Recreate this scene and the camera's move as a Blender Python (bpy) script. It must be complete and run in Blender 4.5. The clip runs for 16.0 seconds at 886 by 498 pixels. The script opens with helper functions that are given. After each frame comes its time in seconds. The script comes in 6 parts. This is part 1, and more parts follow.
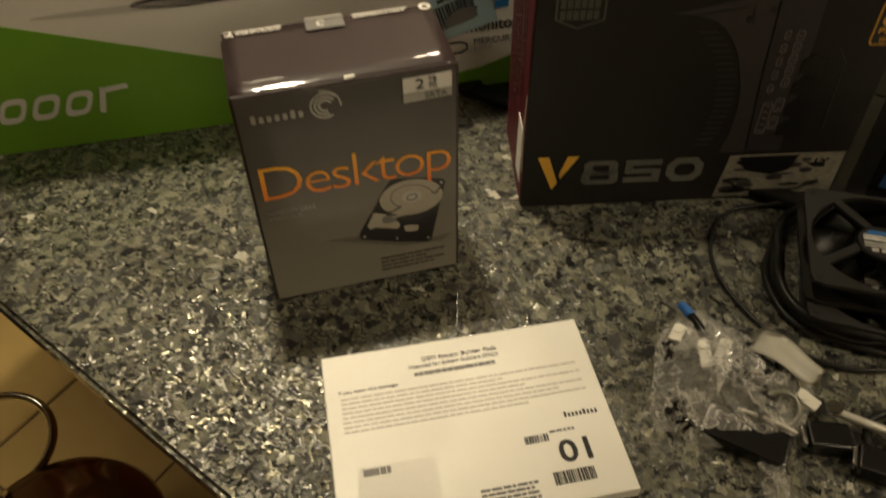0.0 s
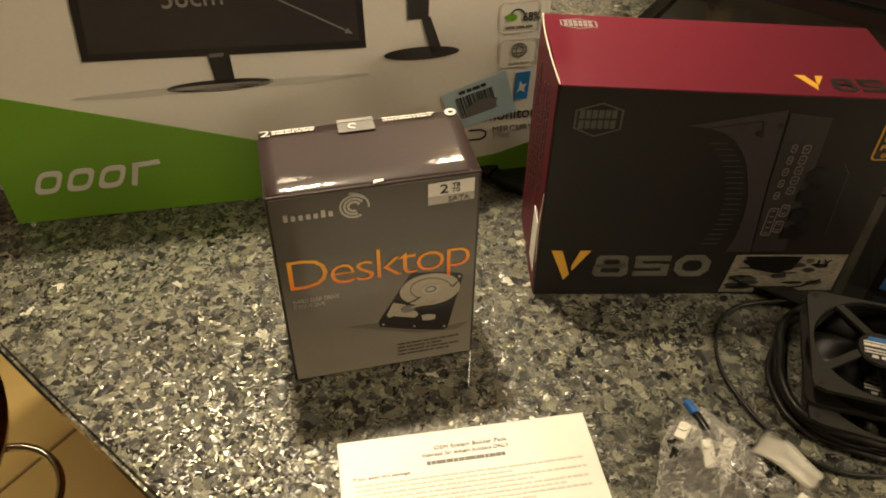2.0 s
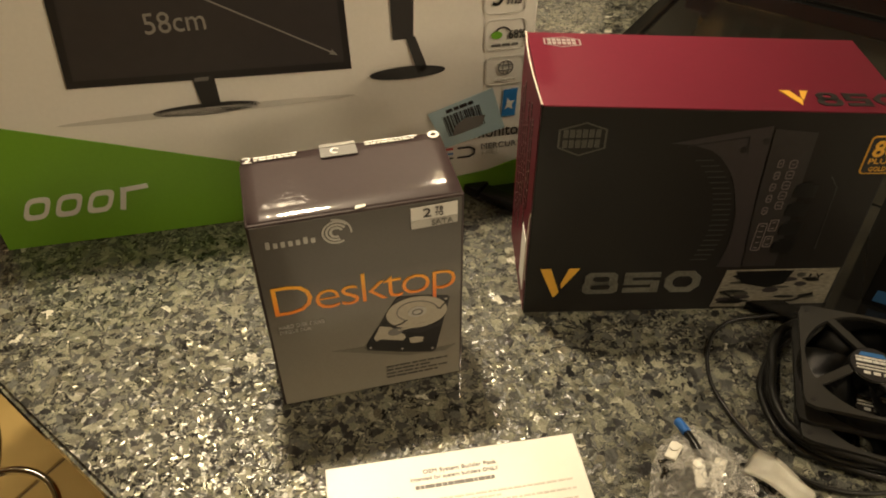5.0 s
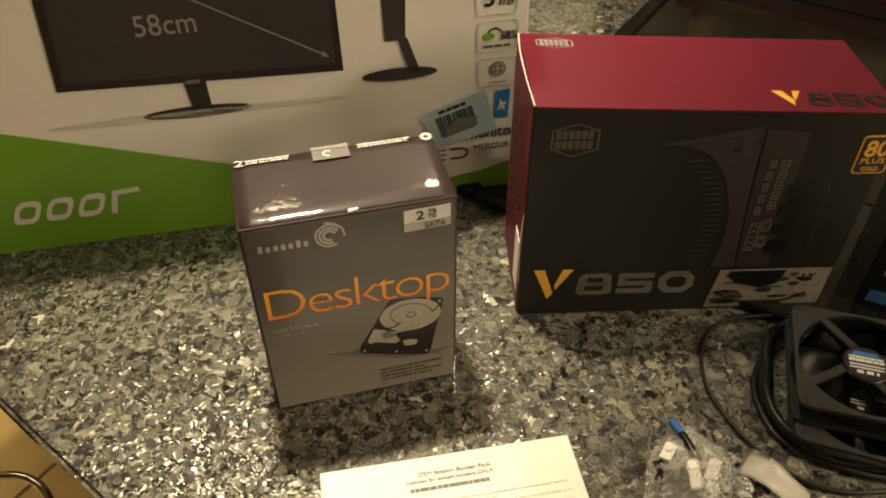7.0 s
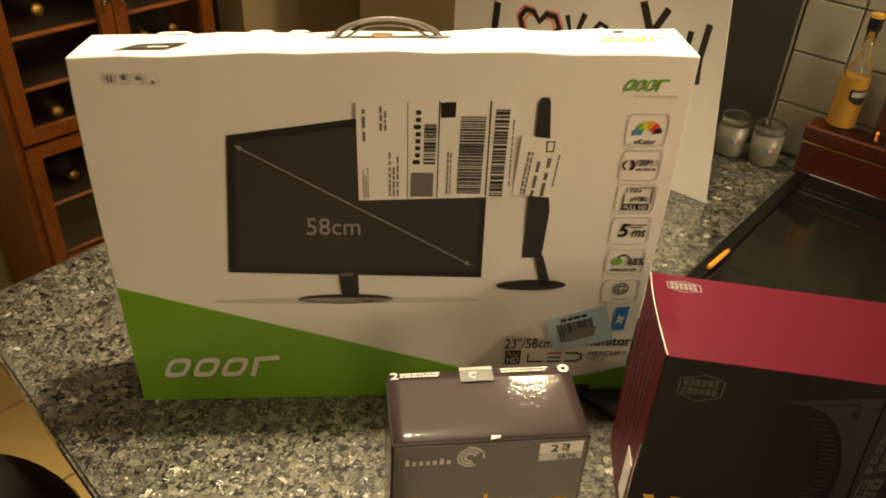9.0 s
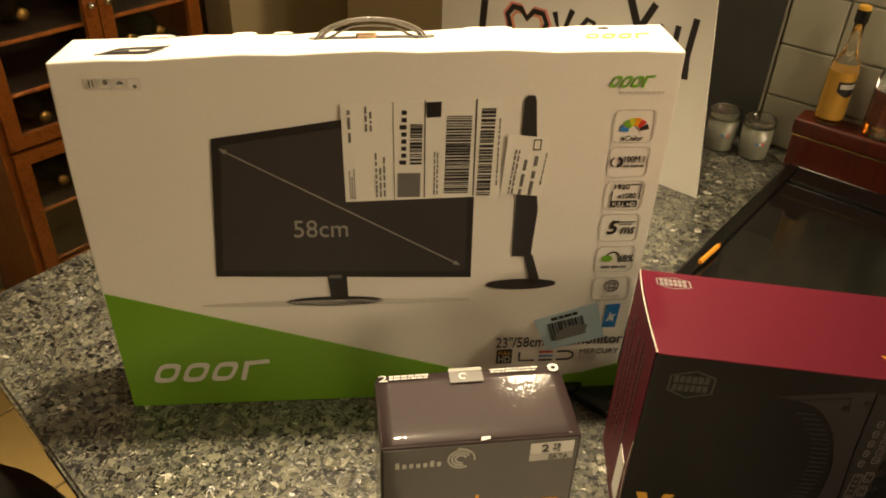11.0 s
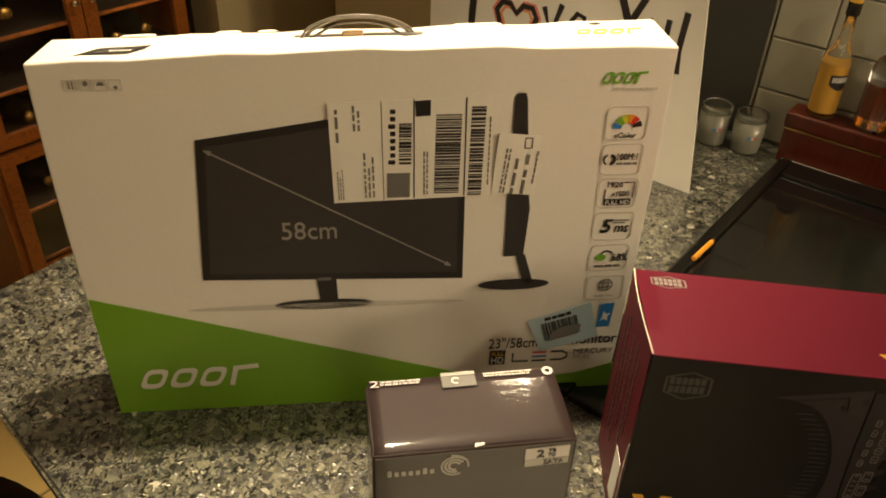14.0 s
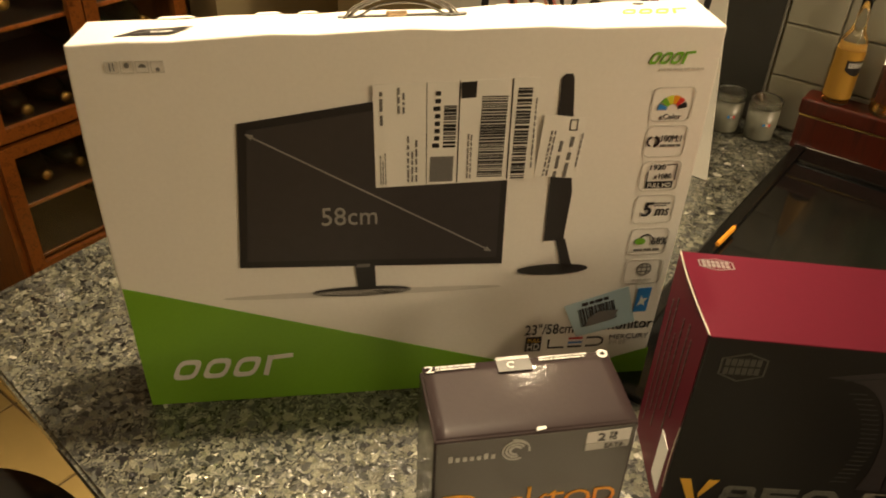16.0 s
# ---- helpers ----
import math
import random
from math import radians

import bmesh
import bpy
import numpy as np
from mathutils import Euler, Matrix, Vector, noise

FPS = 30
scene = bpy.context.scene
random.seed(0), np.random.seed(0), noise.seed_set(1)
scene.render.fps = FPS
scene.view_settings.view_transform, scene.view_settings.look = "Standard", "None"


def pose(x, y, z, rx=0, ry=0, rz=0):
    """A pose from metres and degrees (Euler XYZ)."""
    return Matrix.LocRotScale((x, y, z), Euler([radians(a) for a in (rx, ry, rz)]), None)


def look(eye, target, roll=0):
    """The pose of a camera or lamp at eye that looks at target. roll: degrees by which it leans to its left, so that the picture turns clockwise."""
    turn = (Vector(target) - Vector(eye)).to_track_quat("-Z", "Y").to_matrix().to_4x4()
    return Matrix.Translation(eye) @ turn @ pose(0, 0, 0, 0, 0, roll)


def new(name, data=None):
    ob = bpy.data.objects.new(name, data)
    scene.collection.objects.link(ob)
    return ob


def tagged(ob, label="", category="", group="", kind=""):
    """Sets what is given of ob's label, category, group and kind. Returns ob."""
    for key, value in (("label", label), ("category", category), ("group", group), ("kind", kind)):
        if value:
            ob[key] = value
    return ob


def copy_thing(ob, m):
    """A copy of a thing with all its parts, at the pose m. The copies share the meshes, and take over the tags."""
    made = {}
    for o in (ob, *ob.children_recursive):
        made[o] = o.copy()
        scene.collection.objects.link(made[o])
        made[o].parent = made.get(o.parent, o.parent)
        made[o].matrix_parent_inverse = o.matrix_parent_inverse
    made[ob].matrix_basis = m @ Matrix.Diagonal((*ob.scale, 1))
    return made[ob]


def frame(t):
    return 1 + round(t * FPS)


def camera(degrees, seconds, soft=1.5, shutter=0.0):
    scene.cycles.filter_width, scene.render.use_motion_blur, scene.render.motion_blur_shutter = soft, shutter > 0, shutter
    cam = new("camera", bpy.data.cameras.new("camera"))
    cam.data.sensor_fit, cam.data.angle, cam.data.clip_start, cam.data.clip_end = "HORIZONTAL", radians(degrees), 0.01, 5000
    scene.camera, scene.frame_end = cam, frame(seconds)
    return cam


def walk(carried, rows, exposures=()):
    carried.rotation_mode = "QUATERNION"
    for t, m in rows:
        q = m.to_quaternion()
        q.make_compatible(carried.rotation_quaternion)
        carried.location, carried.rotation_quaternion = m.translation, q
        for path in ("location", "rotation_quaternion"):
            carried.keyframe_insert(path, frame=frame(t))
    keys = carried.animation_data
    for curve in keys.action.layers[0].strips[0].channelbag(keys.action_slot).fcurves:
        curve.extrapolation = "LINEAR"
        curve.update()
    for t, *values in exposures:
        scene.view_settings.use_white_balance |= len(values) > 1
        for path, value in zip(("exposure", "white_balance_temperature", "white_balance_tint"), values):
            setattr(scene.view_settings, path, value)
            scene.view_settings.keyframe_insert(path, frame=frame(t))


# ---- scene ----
# The lens and the hand-held path.
cam = camera(58.05, 16.0, soft=1.9, shutter=0.5)
PATH = [
    (0, (0.3359, -0.7564, 1.4568), (0.5502, 0.2687, 0.3828), -0.96),
    (0.5, (0.3182, -0.7594, 1.4914), (0.5381, 0.3107, 0.4635), -0.16),
    (1, (0.3211, -0.7559, 1.5035), (0.5357, 0.3269, 0.4878), -0.02),
    (1.5, (0.3222, -0.7501, 1.5061), (0.5380, 0.3375, 0.4959), 0.82),
    (2, (0.3253, -0.7433, 1.5079), (0.5460, 0.3348, 0.4886), 1.07),
    (2.5, (0.3247, -0.7383, 1.5088), (0.5466, 0.3394, 0.4893), 0.44),
    (3, (0.3246, -0.7339, 1.5094), (0.5452, 0.3455, 0.4915), 0.61),
    (3.5, (0.3276, -0.7354, 1.5086), (0.5464, 0.3498, 0.4964), 0.45),
    (4, (0.3343, -0.7370, 1.5126), (0.5483, 0.3527, 0.5043), 0.11),
    (6.5, (0.3468, -0.7313, 1.5168), (0.5639, 0.3518, 0.5021), -0.58),
    (7, (0.3439, -0.7320, 1.5168), (0.5696, 0.3519, 0.5048), -0.19),
    (7.5, (0.3487, -0.7339, 1.5203), (0.5754, 0.3509, 0.5095), -0.33),
    (8, (0.3519, -0.7325, 1.5235), (0.5612, 0.3587, 0.5158), -0.68),
    (8.2, (0.3394, -0.7181, 1.5458), (0.5544, 0.3706, 0.5366), 0.32),
    (8.4, (0.3073, -0.7090, 1.5908), (0.5093, 0.4539, 0.6651), 2.42),
    (8.5, (0.2966, -0.7109, 1.6137), (0.4827, 0.4798, 0.7207), 3.04),
    (8.7, (0.2859, -0.7118, 1.6233), (0.4153, 0.5135, 0.7677), 1.98),
    (9, (0.2720, -0.7133, 1.6302), (0.4036, 0.5177, 0.7833), 3.27),
    (11.5, (0.2806, -0.7085, 1.6301), (0.4222, 0.5178, 0.7781), 2.43),
    (12, (0.2812, -0.7086, 1.6287), (0.4189, 0.5139, 0.7704), 2.41),
    (12.5, (0.2822, -0.7082, 1.6274), (0.4160, 0.5112, 0.7641), 2.04),
    (13, (0.2801, -0.7068, 1.6272), (0.4175, 0.5107, 0.7619), 2.04),
    (13.5, (0.2809, -0.6999, 1.6257), (0.4334, 0.5185, 0.7641), 2.23),
    (14, (0.2815, -0.6936, 1.6265), (0.4379, 0.5279, 0.7700), 2.32),
    (14.5, (0.2766, -0.6873, 1.6281), (0.4255, 0.5362, 0.7732), 2.47),
    (15, (0.2671, -0.6874, 1.6248), (0.4135, 0.5359, 0.7692), 2.75),
    (15.5, (0.2557, -0.6872, 1.6216), (0.4136, 0.5316, 0.7617), 2.76),
    (16, (0.2231, -0.6838, 1.6092), (0.4094, 0.5292, 0.7467), 2.58),
]
walk(cam, [(t, look(eye, target, roll)) for t, eye, target, roll in PATH],
     [(0.0, -0.76, 6150, 5), (0.5, -0.24, 6250, 6), (1.5, 0.02, 6300, 8), (8.0, 0.01, 6350, 8), (9.0, 0.04, 6750, 9), (12.0, -0.05, 6750, 9), (16.0, -0.09, 6750, 9)])

# ---- light: warm unseen ceiling spots in a closed room, several added as fill ----
CZ = 0.92  # worktop height
CEIL = 2.42
world = bpy.data.worlds.new("room_air")
world.use_nodes = True
world.node_tree.nodes["Background"].inputs["Color"].default_value = (0.9, 0.75, 0.5, 1)
world.node_tree.nodes["Background"].inputs["Strength"].default_value = 0.02
scene.world = world
WARM = (1.0, 0.785, 0.51)
# x, y, watts, cone in degrees
# rows 5 to 9: unseen fill lamps, added to brighten the carton fronts
SPOTS = [(0.31, 0.16, 165, 60), (0.76, 0.92, 33, 150), (0.24, 0.92, 3, 150), (-0.85, 0.85, 2.2, 150), (0.6, -2.85, 30, 172), (2.3, -2.5, 70, 172), (2.7, -1.6, 115, 172), (1.50, -0.80, 30, 160), (2.1, -0.6, 20, 150), (-0.98, -0.12, 125, 50)]
for sx, sy, watts, cone in SPOTS:
    lamp = bpy.data.lights.new("spot_or_fill", "SPOT")
    lamp.energy, lamp.color, lamp.shadow_soft_size = watts, WARM, (0.045 if sy > -1 else 0.28)
    lamp.spot_size, lamp.spot_blend = radians(cone), (0.9 if cone < 160 else 0.3)
    ob = new("spot_or_fill", lamp)
    ob.location = (sx, sy, CEIL - 0.03)
# ---- materials ----
def material(name, rough=0.5, metal=0.0, coat=0.0, spec=0.5, trans=0.0, ior=1.5, alpha=1.0):
    m = bpy.data.materials.new(name)
    m.use_nodes = True
    b = m.node_tree.nodes["Principled BSDF"]
    b.inputs["Roughness"].default_value = rough
    b.inputs["Metallic"].default_value = metal
    b.inputs["Coat Weight"].default_value = coat
    b.inputs["Coat Roughness"].default_value = 0.06
    b.inputs["Specular IOR Level"].default_value = spec
    b.inputs["Transmission Weight"].default_value = trans
    b.inputs["IOR"].default_value = ior
    b.inputs["Alpha"].default_value = alpha
    return m, m.node_tree.nodes, m.node_tree.links, b


def rgba(c):
    return (c[0], c[1], c[2], 1.0)


def ramp(nodes, stops, constant=False):
    r = nodes.new("ShaderNodeValToRGB")
    if constant:
        r.color_ramp.interpolation = "CONSTANT"
    while len(r.color_ramp.elements) < len(stops):
        r.color_ramp.elements.new(0.5)
    for e, (p, c) in zip(r.color_ramp.elements, stops):
        e.position, e.color = p, rgba(c)
    return r


def grained(name, colour, rough=0.5, metal=0.0, coat=0.0, vary=0.12, scale=60.0, bump=0.05, spec=0.5, stretch=(1, 1, 1)):
    """A surface of one colour with fine grain and broad uneven tone."""
    m, nodes, links, b = material(name, rough, metal, coat, spec)
    co = nodes.new("ShaderNodeTexCoord")
    mp = nodes.new("ShaderNodeMapping")
    mp.inputs["Scale"].default_value = stretch
    links.new(co.outputs["Object"], mp.inputs["Vector"])
    fine = nodes.new("ShaderNodeTexNoise")
    fine.inputs["Scale"].default_value, fine.inputs["Detail"].default_value = scale * 8, 4
    broad = nodes.new("ShaderNodeTexNoise")
    broad.inputs["Scale"].default_value, broad.inputs["Detail"].default_value = scale / 6, 3
    for nd in (fine, broad):
        links.new(mp.outputs["Vector"], nd.inputs["Vector"])
    add = nodes.new("ShaderNodeMath")
    add.operation = "ADD"
    links.new(fine.outputs["Fac"], add.inputs[0])
    links.new(broad.outputs["Fac"], add.inputs[1])
    r = ramp(nodes, [(0.3, [c * (1 - vary) for c in colour]), (0.7, [min(1, c * (1 + vary)) for c in colour])])
    half = nodes.new("ShaderNodeMath")
    half.operation, half.inputs[1].default_value = "MULTIPLY", 0.5
    links.new(add.outputs[0], half.inputs[0])
    links.new(half.outputs[0], r.inputs["Fac"])
    links.new(r.outputs["Color"], b.inputs["Base Color"])
    if bump:
        bp = nodes.new("ShaderNodeBump")
        bp.inputs["Strength"].default_value, bp.inputs["Distance"].default_value = bump, 0.002
        links.new(half.outputs[0], bp.inputs["Height"])
        links.new(bp.outputs["Normal"], b.inputs["Normal"])
        links.new(bp.outputs["Normal"], b.inputs["Coat Normal"])
    return m


def granite_material():
    """Polished blue-grey granite: angular feldspar flakes, black mica between, a few that flash."""
    m, nodes, links, b = material("granite", 0.3, 0.0, 1.0)
    b.inputs["Coat Roughness"].default_value = 0.035
    co = nodes.new("ShaderNodeTexCoord")
    warp = nodes.new("ShaderNodeTexNoise")
    warp.inputs["Scale"].default_value, warp.inputs["Detail"].default_value = 90, 3
    links.new(co.outputs["Object"], warp.inputs["Vector"])
    mixv = nodes.new("ShaderNodeMix")
    mixv.data_type = "VECTOR"
    mixv.inputs[0].default_value = 0.017
    links.new(co.outputs["Object"], mixv.inputs[4])
    links.new(warp.outputs["Color"], mixv.inputs[5])
    big = nodes.new("ShaderNodeTexVoronoi")
    big.inputs["Scale"].default_value = 145
    small = nodes.new("ShaderNodeTexVoronoi")
    small.inputs["Scale"].default_value = 400
    for v in (big, small):
        v.distance = "MANHATTAN"
        links.new(mixv.outputs[1], v.inputs["Vector"])
    sep = nodes.new("ShaderNodeSeparateColor")
    links.new(big.outputs["Color"], sep.inputs[0])
    sep2 = nodes.new("ShaderNodeSeparateColor")
    links.new(small.outputs["Color"], sep2.inputs[0])
    flakes = ramp(nodes, [(0.0, (0.014, 0.014, 0.016)), (0.13, (0.046, 0.047, 0.046)), (0.30, (0.088, 0.091, 0.086)), (0.48, (0.145, 0.145, 0.115)),
                          (0.63, (0.112, 0.106, 0.084)), (0.76, (0.180, 0.178, 0.138)), (0.92, (0.225, 0.222, 0.178)), (0.985, (0.42, 0.41, 0.36))], True)
    links.new(sep.outputs[0], flakes.inputs["Fac"])
    chips = ramp(nodes, [(0.0, (0.010, 0.010, 0.011)), (0.22, (0.048, 0.050, 0.050)), (0.46, (0.108, 0.108, 0.092)), (0.70, (0.155, 0.153, 0.122)), (0.95, (0.28, 0.275, 0.23))], True)
    links.new(sep2.outputs[0], chips.inputs["Fac"])
    pick = nodes.new("ShaderNodeMath")
    pick.operation, pick.inputs[1].default_value = "GREATER_THAN", 0.45
    links.new(sep.outputs[1], pick.inputs[0])
    both = nodes.new("ShaderNodeMix")
    both.data_type = "RGBA"
    links.new(pick.outputs[0], both.inputs[0])
    links.new(flakes.outputs["Color"], both.inputs[6])
    links.new(chips.outputs["Color"], both.inputs[7])
    cloud = nodes.new("ShaderNodeTexNoise")
    cloud.inputs["Scale"].default_value, cloud.inputs["Detail"].default_value = 900, 5
    links.new(co.outputs["Object"], cloud.inputs["Vector"])
    tone = ramp(nodes, [(0.32, (0.64, 0.65, 0.64)), (0.68, (1.55, 1.53, 1.44))])
    links.new(cloud.outputs["Fac"], tone.inputs["Fac"])
    mul = nodes.new("ShaderNodeMix")
    mul.data_type, mul.blend_type = "RGBA", "MULTIPLY"
    mul.inputs[0].default_value = 1.0
    links.new(both.outputs[2], mul.inputs[6])
    links.new(tone.outputs["Color"], mul.inputs[7])
    links.new(mul.outputs[2], b.inputs["Base Color"])
    # mirror-like cleavage faces inside the stone
    flash = nodes.new("ShaderNodeMath")
    flash.operation, flash.inputs[1].default_value = "GREATER_THAN", 0.66
    links.new(sep.outputs[2], flash.inputs[0])
    met = nodes.new("ShaderNodeMath")
    met.operation, met.inputs[1].default_value = "MULTIPLY", 0.62
    links.new(flash.outputs[0], met.inputs[0])
    links.new(met.outputs[0], b.inputs["Metallic"])
    geo = nodes.new("ShaderNodeNewGeometry")
    tilt = nodes.new("ShaderNodeVectorMath")
    tilt.operation = "SUBTRACT"
    tilt.inputs[1].default_value = (0.5, 0.5, 0.5)
    links.new(small.outputs["Color"], tilt.inputs[0])
    sc = nodes.new("ShaderNodeVectorMath")
    sc.operation = "SCALE"
    sc.inputs["Scale"].default_value = 0.38
    links.new(tilt.outputs[0], sc.inputs[0])
    addv = nodes.new("ShaderNodeVectorMath")
    links.new(geo.outputs["Normal"], addv.inputs[0])
    links.new(sc.outputs[0], addv.inputs[1])
    nrm = nodes.new("ShaderNodeVectorMath")
    nrm.operation = "NORMALIZE"
    links.new(addv.outputs[0], nrm.inputs[0])
    links.new(nrm.outputs[0], b.inputs["Normal"])
    return m


def wood_material(name, dark, light, scale=14.0, rough=0.35, coat=0.3):
    m, nodes, links, b = material(name, rough, 0, coat)
    co = nodes.new("ShaderNodeTexCoord")
    mp = nodes.new("ShaderNodeMapping")
    mp.inputs["Scale"].default_value = (6, 6, 0.7)
    links.new(co.outputs["Object"], mp.inputs["Vector"])
    n = nodes.new("ShaderNodeTexNoise")
    n.inputs["Scale"].default_value, n.inputs["Detail"].default_value, n.inputs["Distortion"].default_value = scale, 6, 1.2
    links.new(mp.outputs["Vector"], n.inputs["Vector"])
    r = ramp(nodes, [(0.3, dark), (0.52, light), (0.7, [0.7 * a + 0.3 * c for a, c in zip(light, dark)])])
    links.new(n.outputs["Fac"], r.inputs["Fac"])
    links.new(r.outputs["Color"], b.inputs["Base Color"])
    bp = nodes.new("ShaderNodeBump")
    bp.inputs["Strength"].default_value, bp.inputs["Distance"].default_value = 0.15, 0.001
    links.new(n.outputs["Fac"], bp.inputs["Height"])
    links.new(bp.outputs["Normal"], b.inputs["Normal"])
    return m


def piece_material(name, colour, rough, vary=0.1, coat=0.0):
    """Glazed or fired pieces that differ a little from one to the next."""
    m, nodes, links, b = material(name, rough, 0, coat)
    info = nodes.new("ShaderNodeObjectInfo")
    co = nodes.new("ShaderNodeTexCoord")
    n = nodes.new("ShaderNodeTexNoise")
    n.inputs["Scale"].default_value, n.inputs["Detail"].default_value = 18, 5
    links.new(co.outputs["Object"], n.inputs["Vector"])
    add = nodes.new("ShaderNodeMath")
    links.new(info.outputs["Random"], add.inputs[0])
    links.new(n.outputs["Fac"], add.inputs[1])
    half = nodes.new("ShaderNodeMath")
    half.operation, half.inputs[1].default_value = "MULTIPLY", 0.5
    links.new(add.outputs[0], half.inputs[0])
    r = ramp(nodes, [(0.2, [c * (1 - vary) for c in colour]), (0.8, [min(1, c * (1 + vary)) for c in colour])])
    links.new(half.outputs[0], r.inputs["Fac"])
    links.new(r.outputs["Color"], b.inputs["Base Color"])
    bp = nodes.new("ShaderNodeBump")
    bp.inputs["Strength"].default_value, bp.inputs["Distance"].default_value = 0.12, 0.002
    links.new(n.outputs["Fac"], bp.inputs["Height"])
    links.new(bp.outputs["Normal"], b.inputs["Normal"])
    return m


def gradient_material(name, low, high, z0, z1, rough, coat=0.0):
    """A print that runs from one colour to another up its face."""
    m, nodes, links, b = material(name, rough, 0, coat)
    co = nodes.new("ShaderNodeTexCoord")
    sep = nodes.new("ShaderNodeSeparateXYZ")
    links.new(co.outputs["Object"], sep.inputs[0])
    mr = nodes.new("ShaderNodeMapRange")
    mr.inputs["From Min"].default_value, mr.inputs["From Max"].default_value = z0, z1
    links.new(sep.outputs["Z"], mr.inputs["Value"])
    n = nodes.new("ShaderNodeTexNoise")
    n.inputs["Scale"].default_value = 900
    links.new(co.outputs["Object"], n.inputs["Vector"])
    r = ramp(nodes, [(0.0, low), (1.0, high)])
    links.new(mr.outputs[0], r.inputs["Fac"])
    t = ramp(nodes, [(0.3, (0.93, 0.93, 0.93)), (0.7, (1.05, 1.05, 1.05))])
    links.new(n.outputs["Fac"], t.inputs["Fac"])
    mul = nodes.new("ShaderNodeMix")
    mul.data_type, mul.blend_type = "RGBA", "MULTIPLY"
    mul.inputs[0].default_value = 1.0
    links.new(r.outputs["Color"], mul.inputs[6])
    links.new(t.outputs["Color"], mul.inputs[7])
    links.new(mul.outputs[2], b.inputs["Base Color"])
    return m


def clear_material(name, tint=(1, 1, 1), rough=0.02, ior=1.45):
    m, nodes, links, b = material(name, rough, 0, 0, 0.5, 1.0, ior)
    b.inputs["Base Color"].default_value = rgba(tint)
    return m


def film_material(name, tint, amount):
    """Thin clear film: mostly see-through, glossy, whitened along its creases, which also paints in glints."""
    m, nodes, links, b = material(name, 0.10, 0, 0.0, 1.0)
    b.inputs["Base Color"].default_value = rgba(tint)
    co = nodes.new("ShaderNodeTexCoord")
    n = nodes.new("ShaderNodeTexNoise")
    n.inputs["Scale"].default_value, n.inputs["Detail"].default_value = 75, 3
    links.new(co.outputs["Object"], n.inputs["Vector"])
    bp = nodes.new("ShaderNodeBump")
    bp.inputs["Strength"].default_value, bp.inputs["Distance"].default_value = 0.5, 0.003
    links.new(n.outputs["Fac"], bp.inputs["Height"])
    links.new(bp.outputs["Normal"], b.inputs["Normal"])
    # crease lines more opaque: crumple whitening that doubles as painted glints
    fold = nodes.new("ShaderNodeTexVoronoi")
    fold.feature = "DISTANCE_TO_EDGE"
    fold.inputs["Scale"].default_value = 22
    warp = nodes.new("ShaderNodeMixRGB")
    warp.inputs["Fac"].default_value = 0.09
    links.new(co.outputs["Object"], warp.inputs["Color1"])
    links.new(n.outputs["Color"], warp.inputs["Color2"])
    links.new(warp.outputs["Color"], fold.inputs["Vector"])
    ramp = nodes.new("ShaderNodeMapRange")
    ramp.inputs["From Min"].default_value, ramp.inputs["From Max"].default_value = 0.0, 0.07
    ramp.inputs["To Min"].default_value, ramp.inputs["To Max"].default_value = min(1.0, amount * 2.8), amount
    links.new(fold.outputs["Distance"], ramp.inputs["Value"])
    links.new(ramp.outputs["Result"], b.inputs["Alpha"])
    return m


def glow_material(name, colour, strength):
    m, nodes, links, b = material(name, 0.5)
    b.inputs["Base Color"].default_value = rgba(colour)
    b.inputs["Emission Color"].default_value = rgba(colour)
    b.inputs["Emission Strength"].default_value = strength
    return m


GRANITE = granite_material()
CARD_WHITE = grained("white_carton_print", (0.83, 0.80, 0.75), 0.42, vary=0.03, scale=30, bump=0.02, coat=0.15)
CARD_GREEN = grained("green_carton_print", (0.17, 0.37, 0.025), 0.42, vary=0.05, scale=30, bump=0.02, coat=0.15)
BROWN_CARD = grained("kraft_card", (0.36, 0.25, 0.14), 0.8, vary=0.12)
INK_BLACK = grained("black_ink", (0.014, 0.013, 0.014), 0.35, vary=0.1, bump=0)
INK_GREY = grained("grey_ink", (0.16, 0.155, 0.15), 0.45, vary=0.1, bump=0)
INK_SCREEN = grained("screen_print", (0.048, 0.043, 0.044), 0.35, vary=0.12, scale=8, bump=0)
INK_BEZEL = grained("bezel_print", (0.026, 0.024, 0.025), 0.3, vary=0.1, bump=0)
INK_WHITE = grained("white_ink", (0.72, 0.71, 0.68), 0.4, vary=0.03, bump=0)
INK_SILVER = grained("silver_ink", (0.42, 0.41, 0.39), 0.3, 0.5, vary=0.1, bump=0)
INK_GREEN = grained("green_ink", (0.17, 0.42, 0.03), 0.4, vary=0.05, bump=0)
INK_ORANGE = grained("orange_ink", (0.78, 0.31, 0.02), 0.35, vary=0.06, bump=0)
INK_GOLD = grained("gold_ink", (0.80, 0.45, 0.06), 0.35, 0.2, vary=0.06, bump=0)
INK_BLUE = grained("blue_ink", (0.03, 0.20, 0.55), 0.4, vary=0.06, bump=0)
INK_RED = grained("red_ink", (0.62, 0.04, 0.03), 0.4, vary=0.06, bump=0)
INK_YELLOW = grained("yellow_ink", (0.62, 0.62, 0.05), 0.4, vary=0.06, bump=0)
INK_SOFT = grained("soft_shadow_print", (0.62, 0.595, 0.55), 0.42, vary=0.04, bump=0)
PAPER = grained("label_paper", (0.84, 0.82, 0.77), 0.5, vary=0.03, bump=0.01)
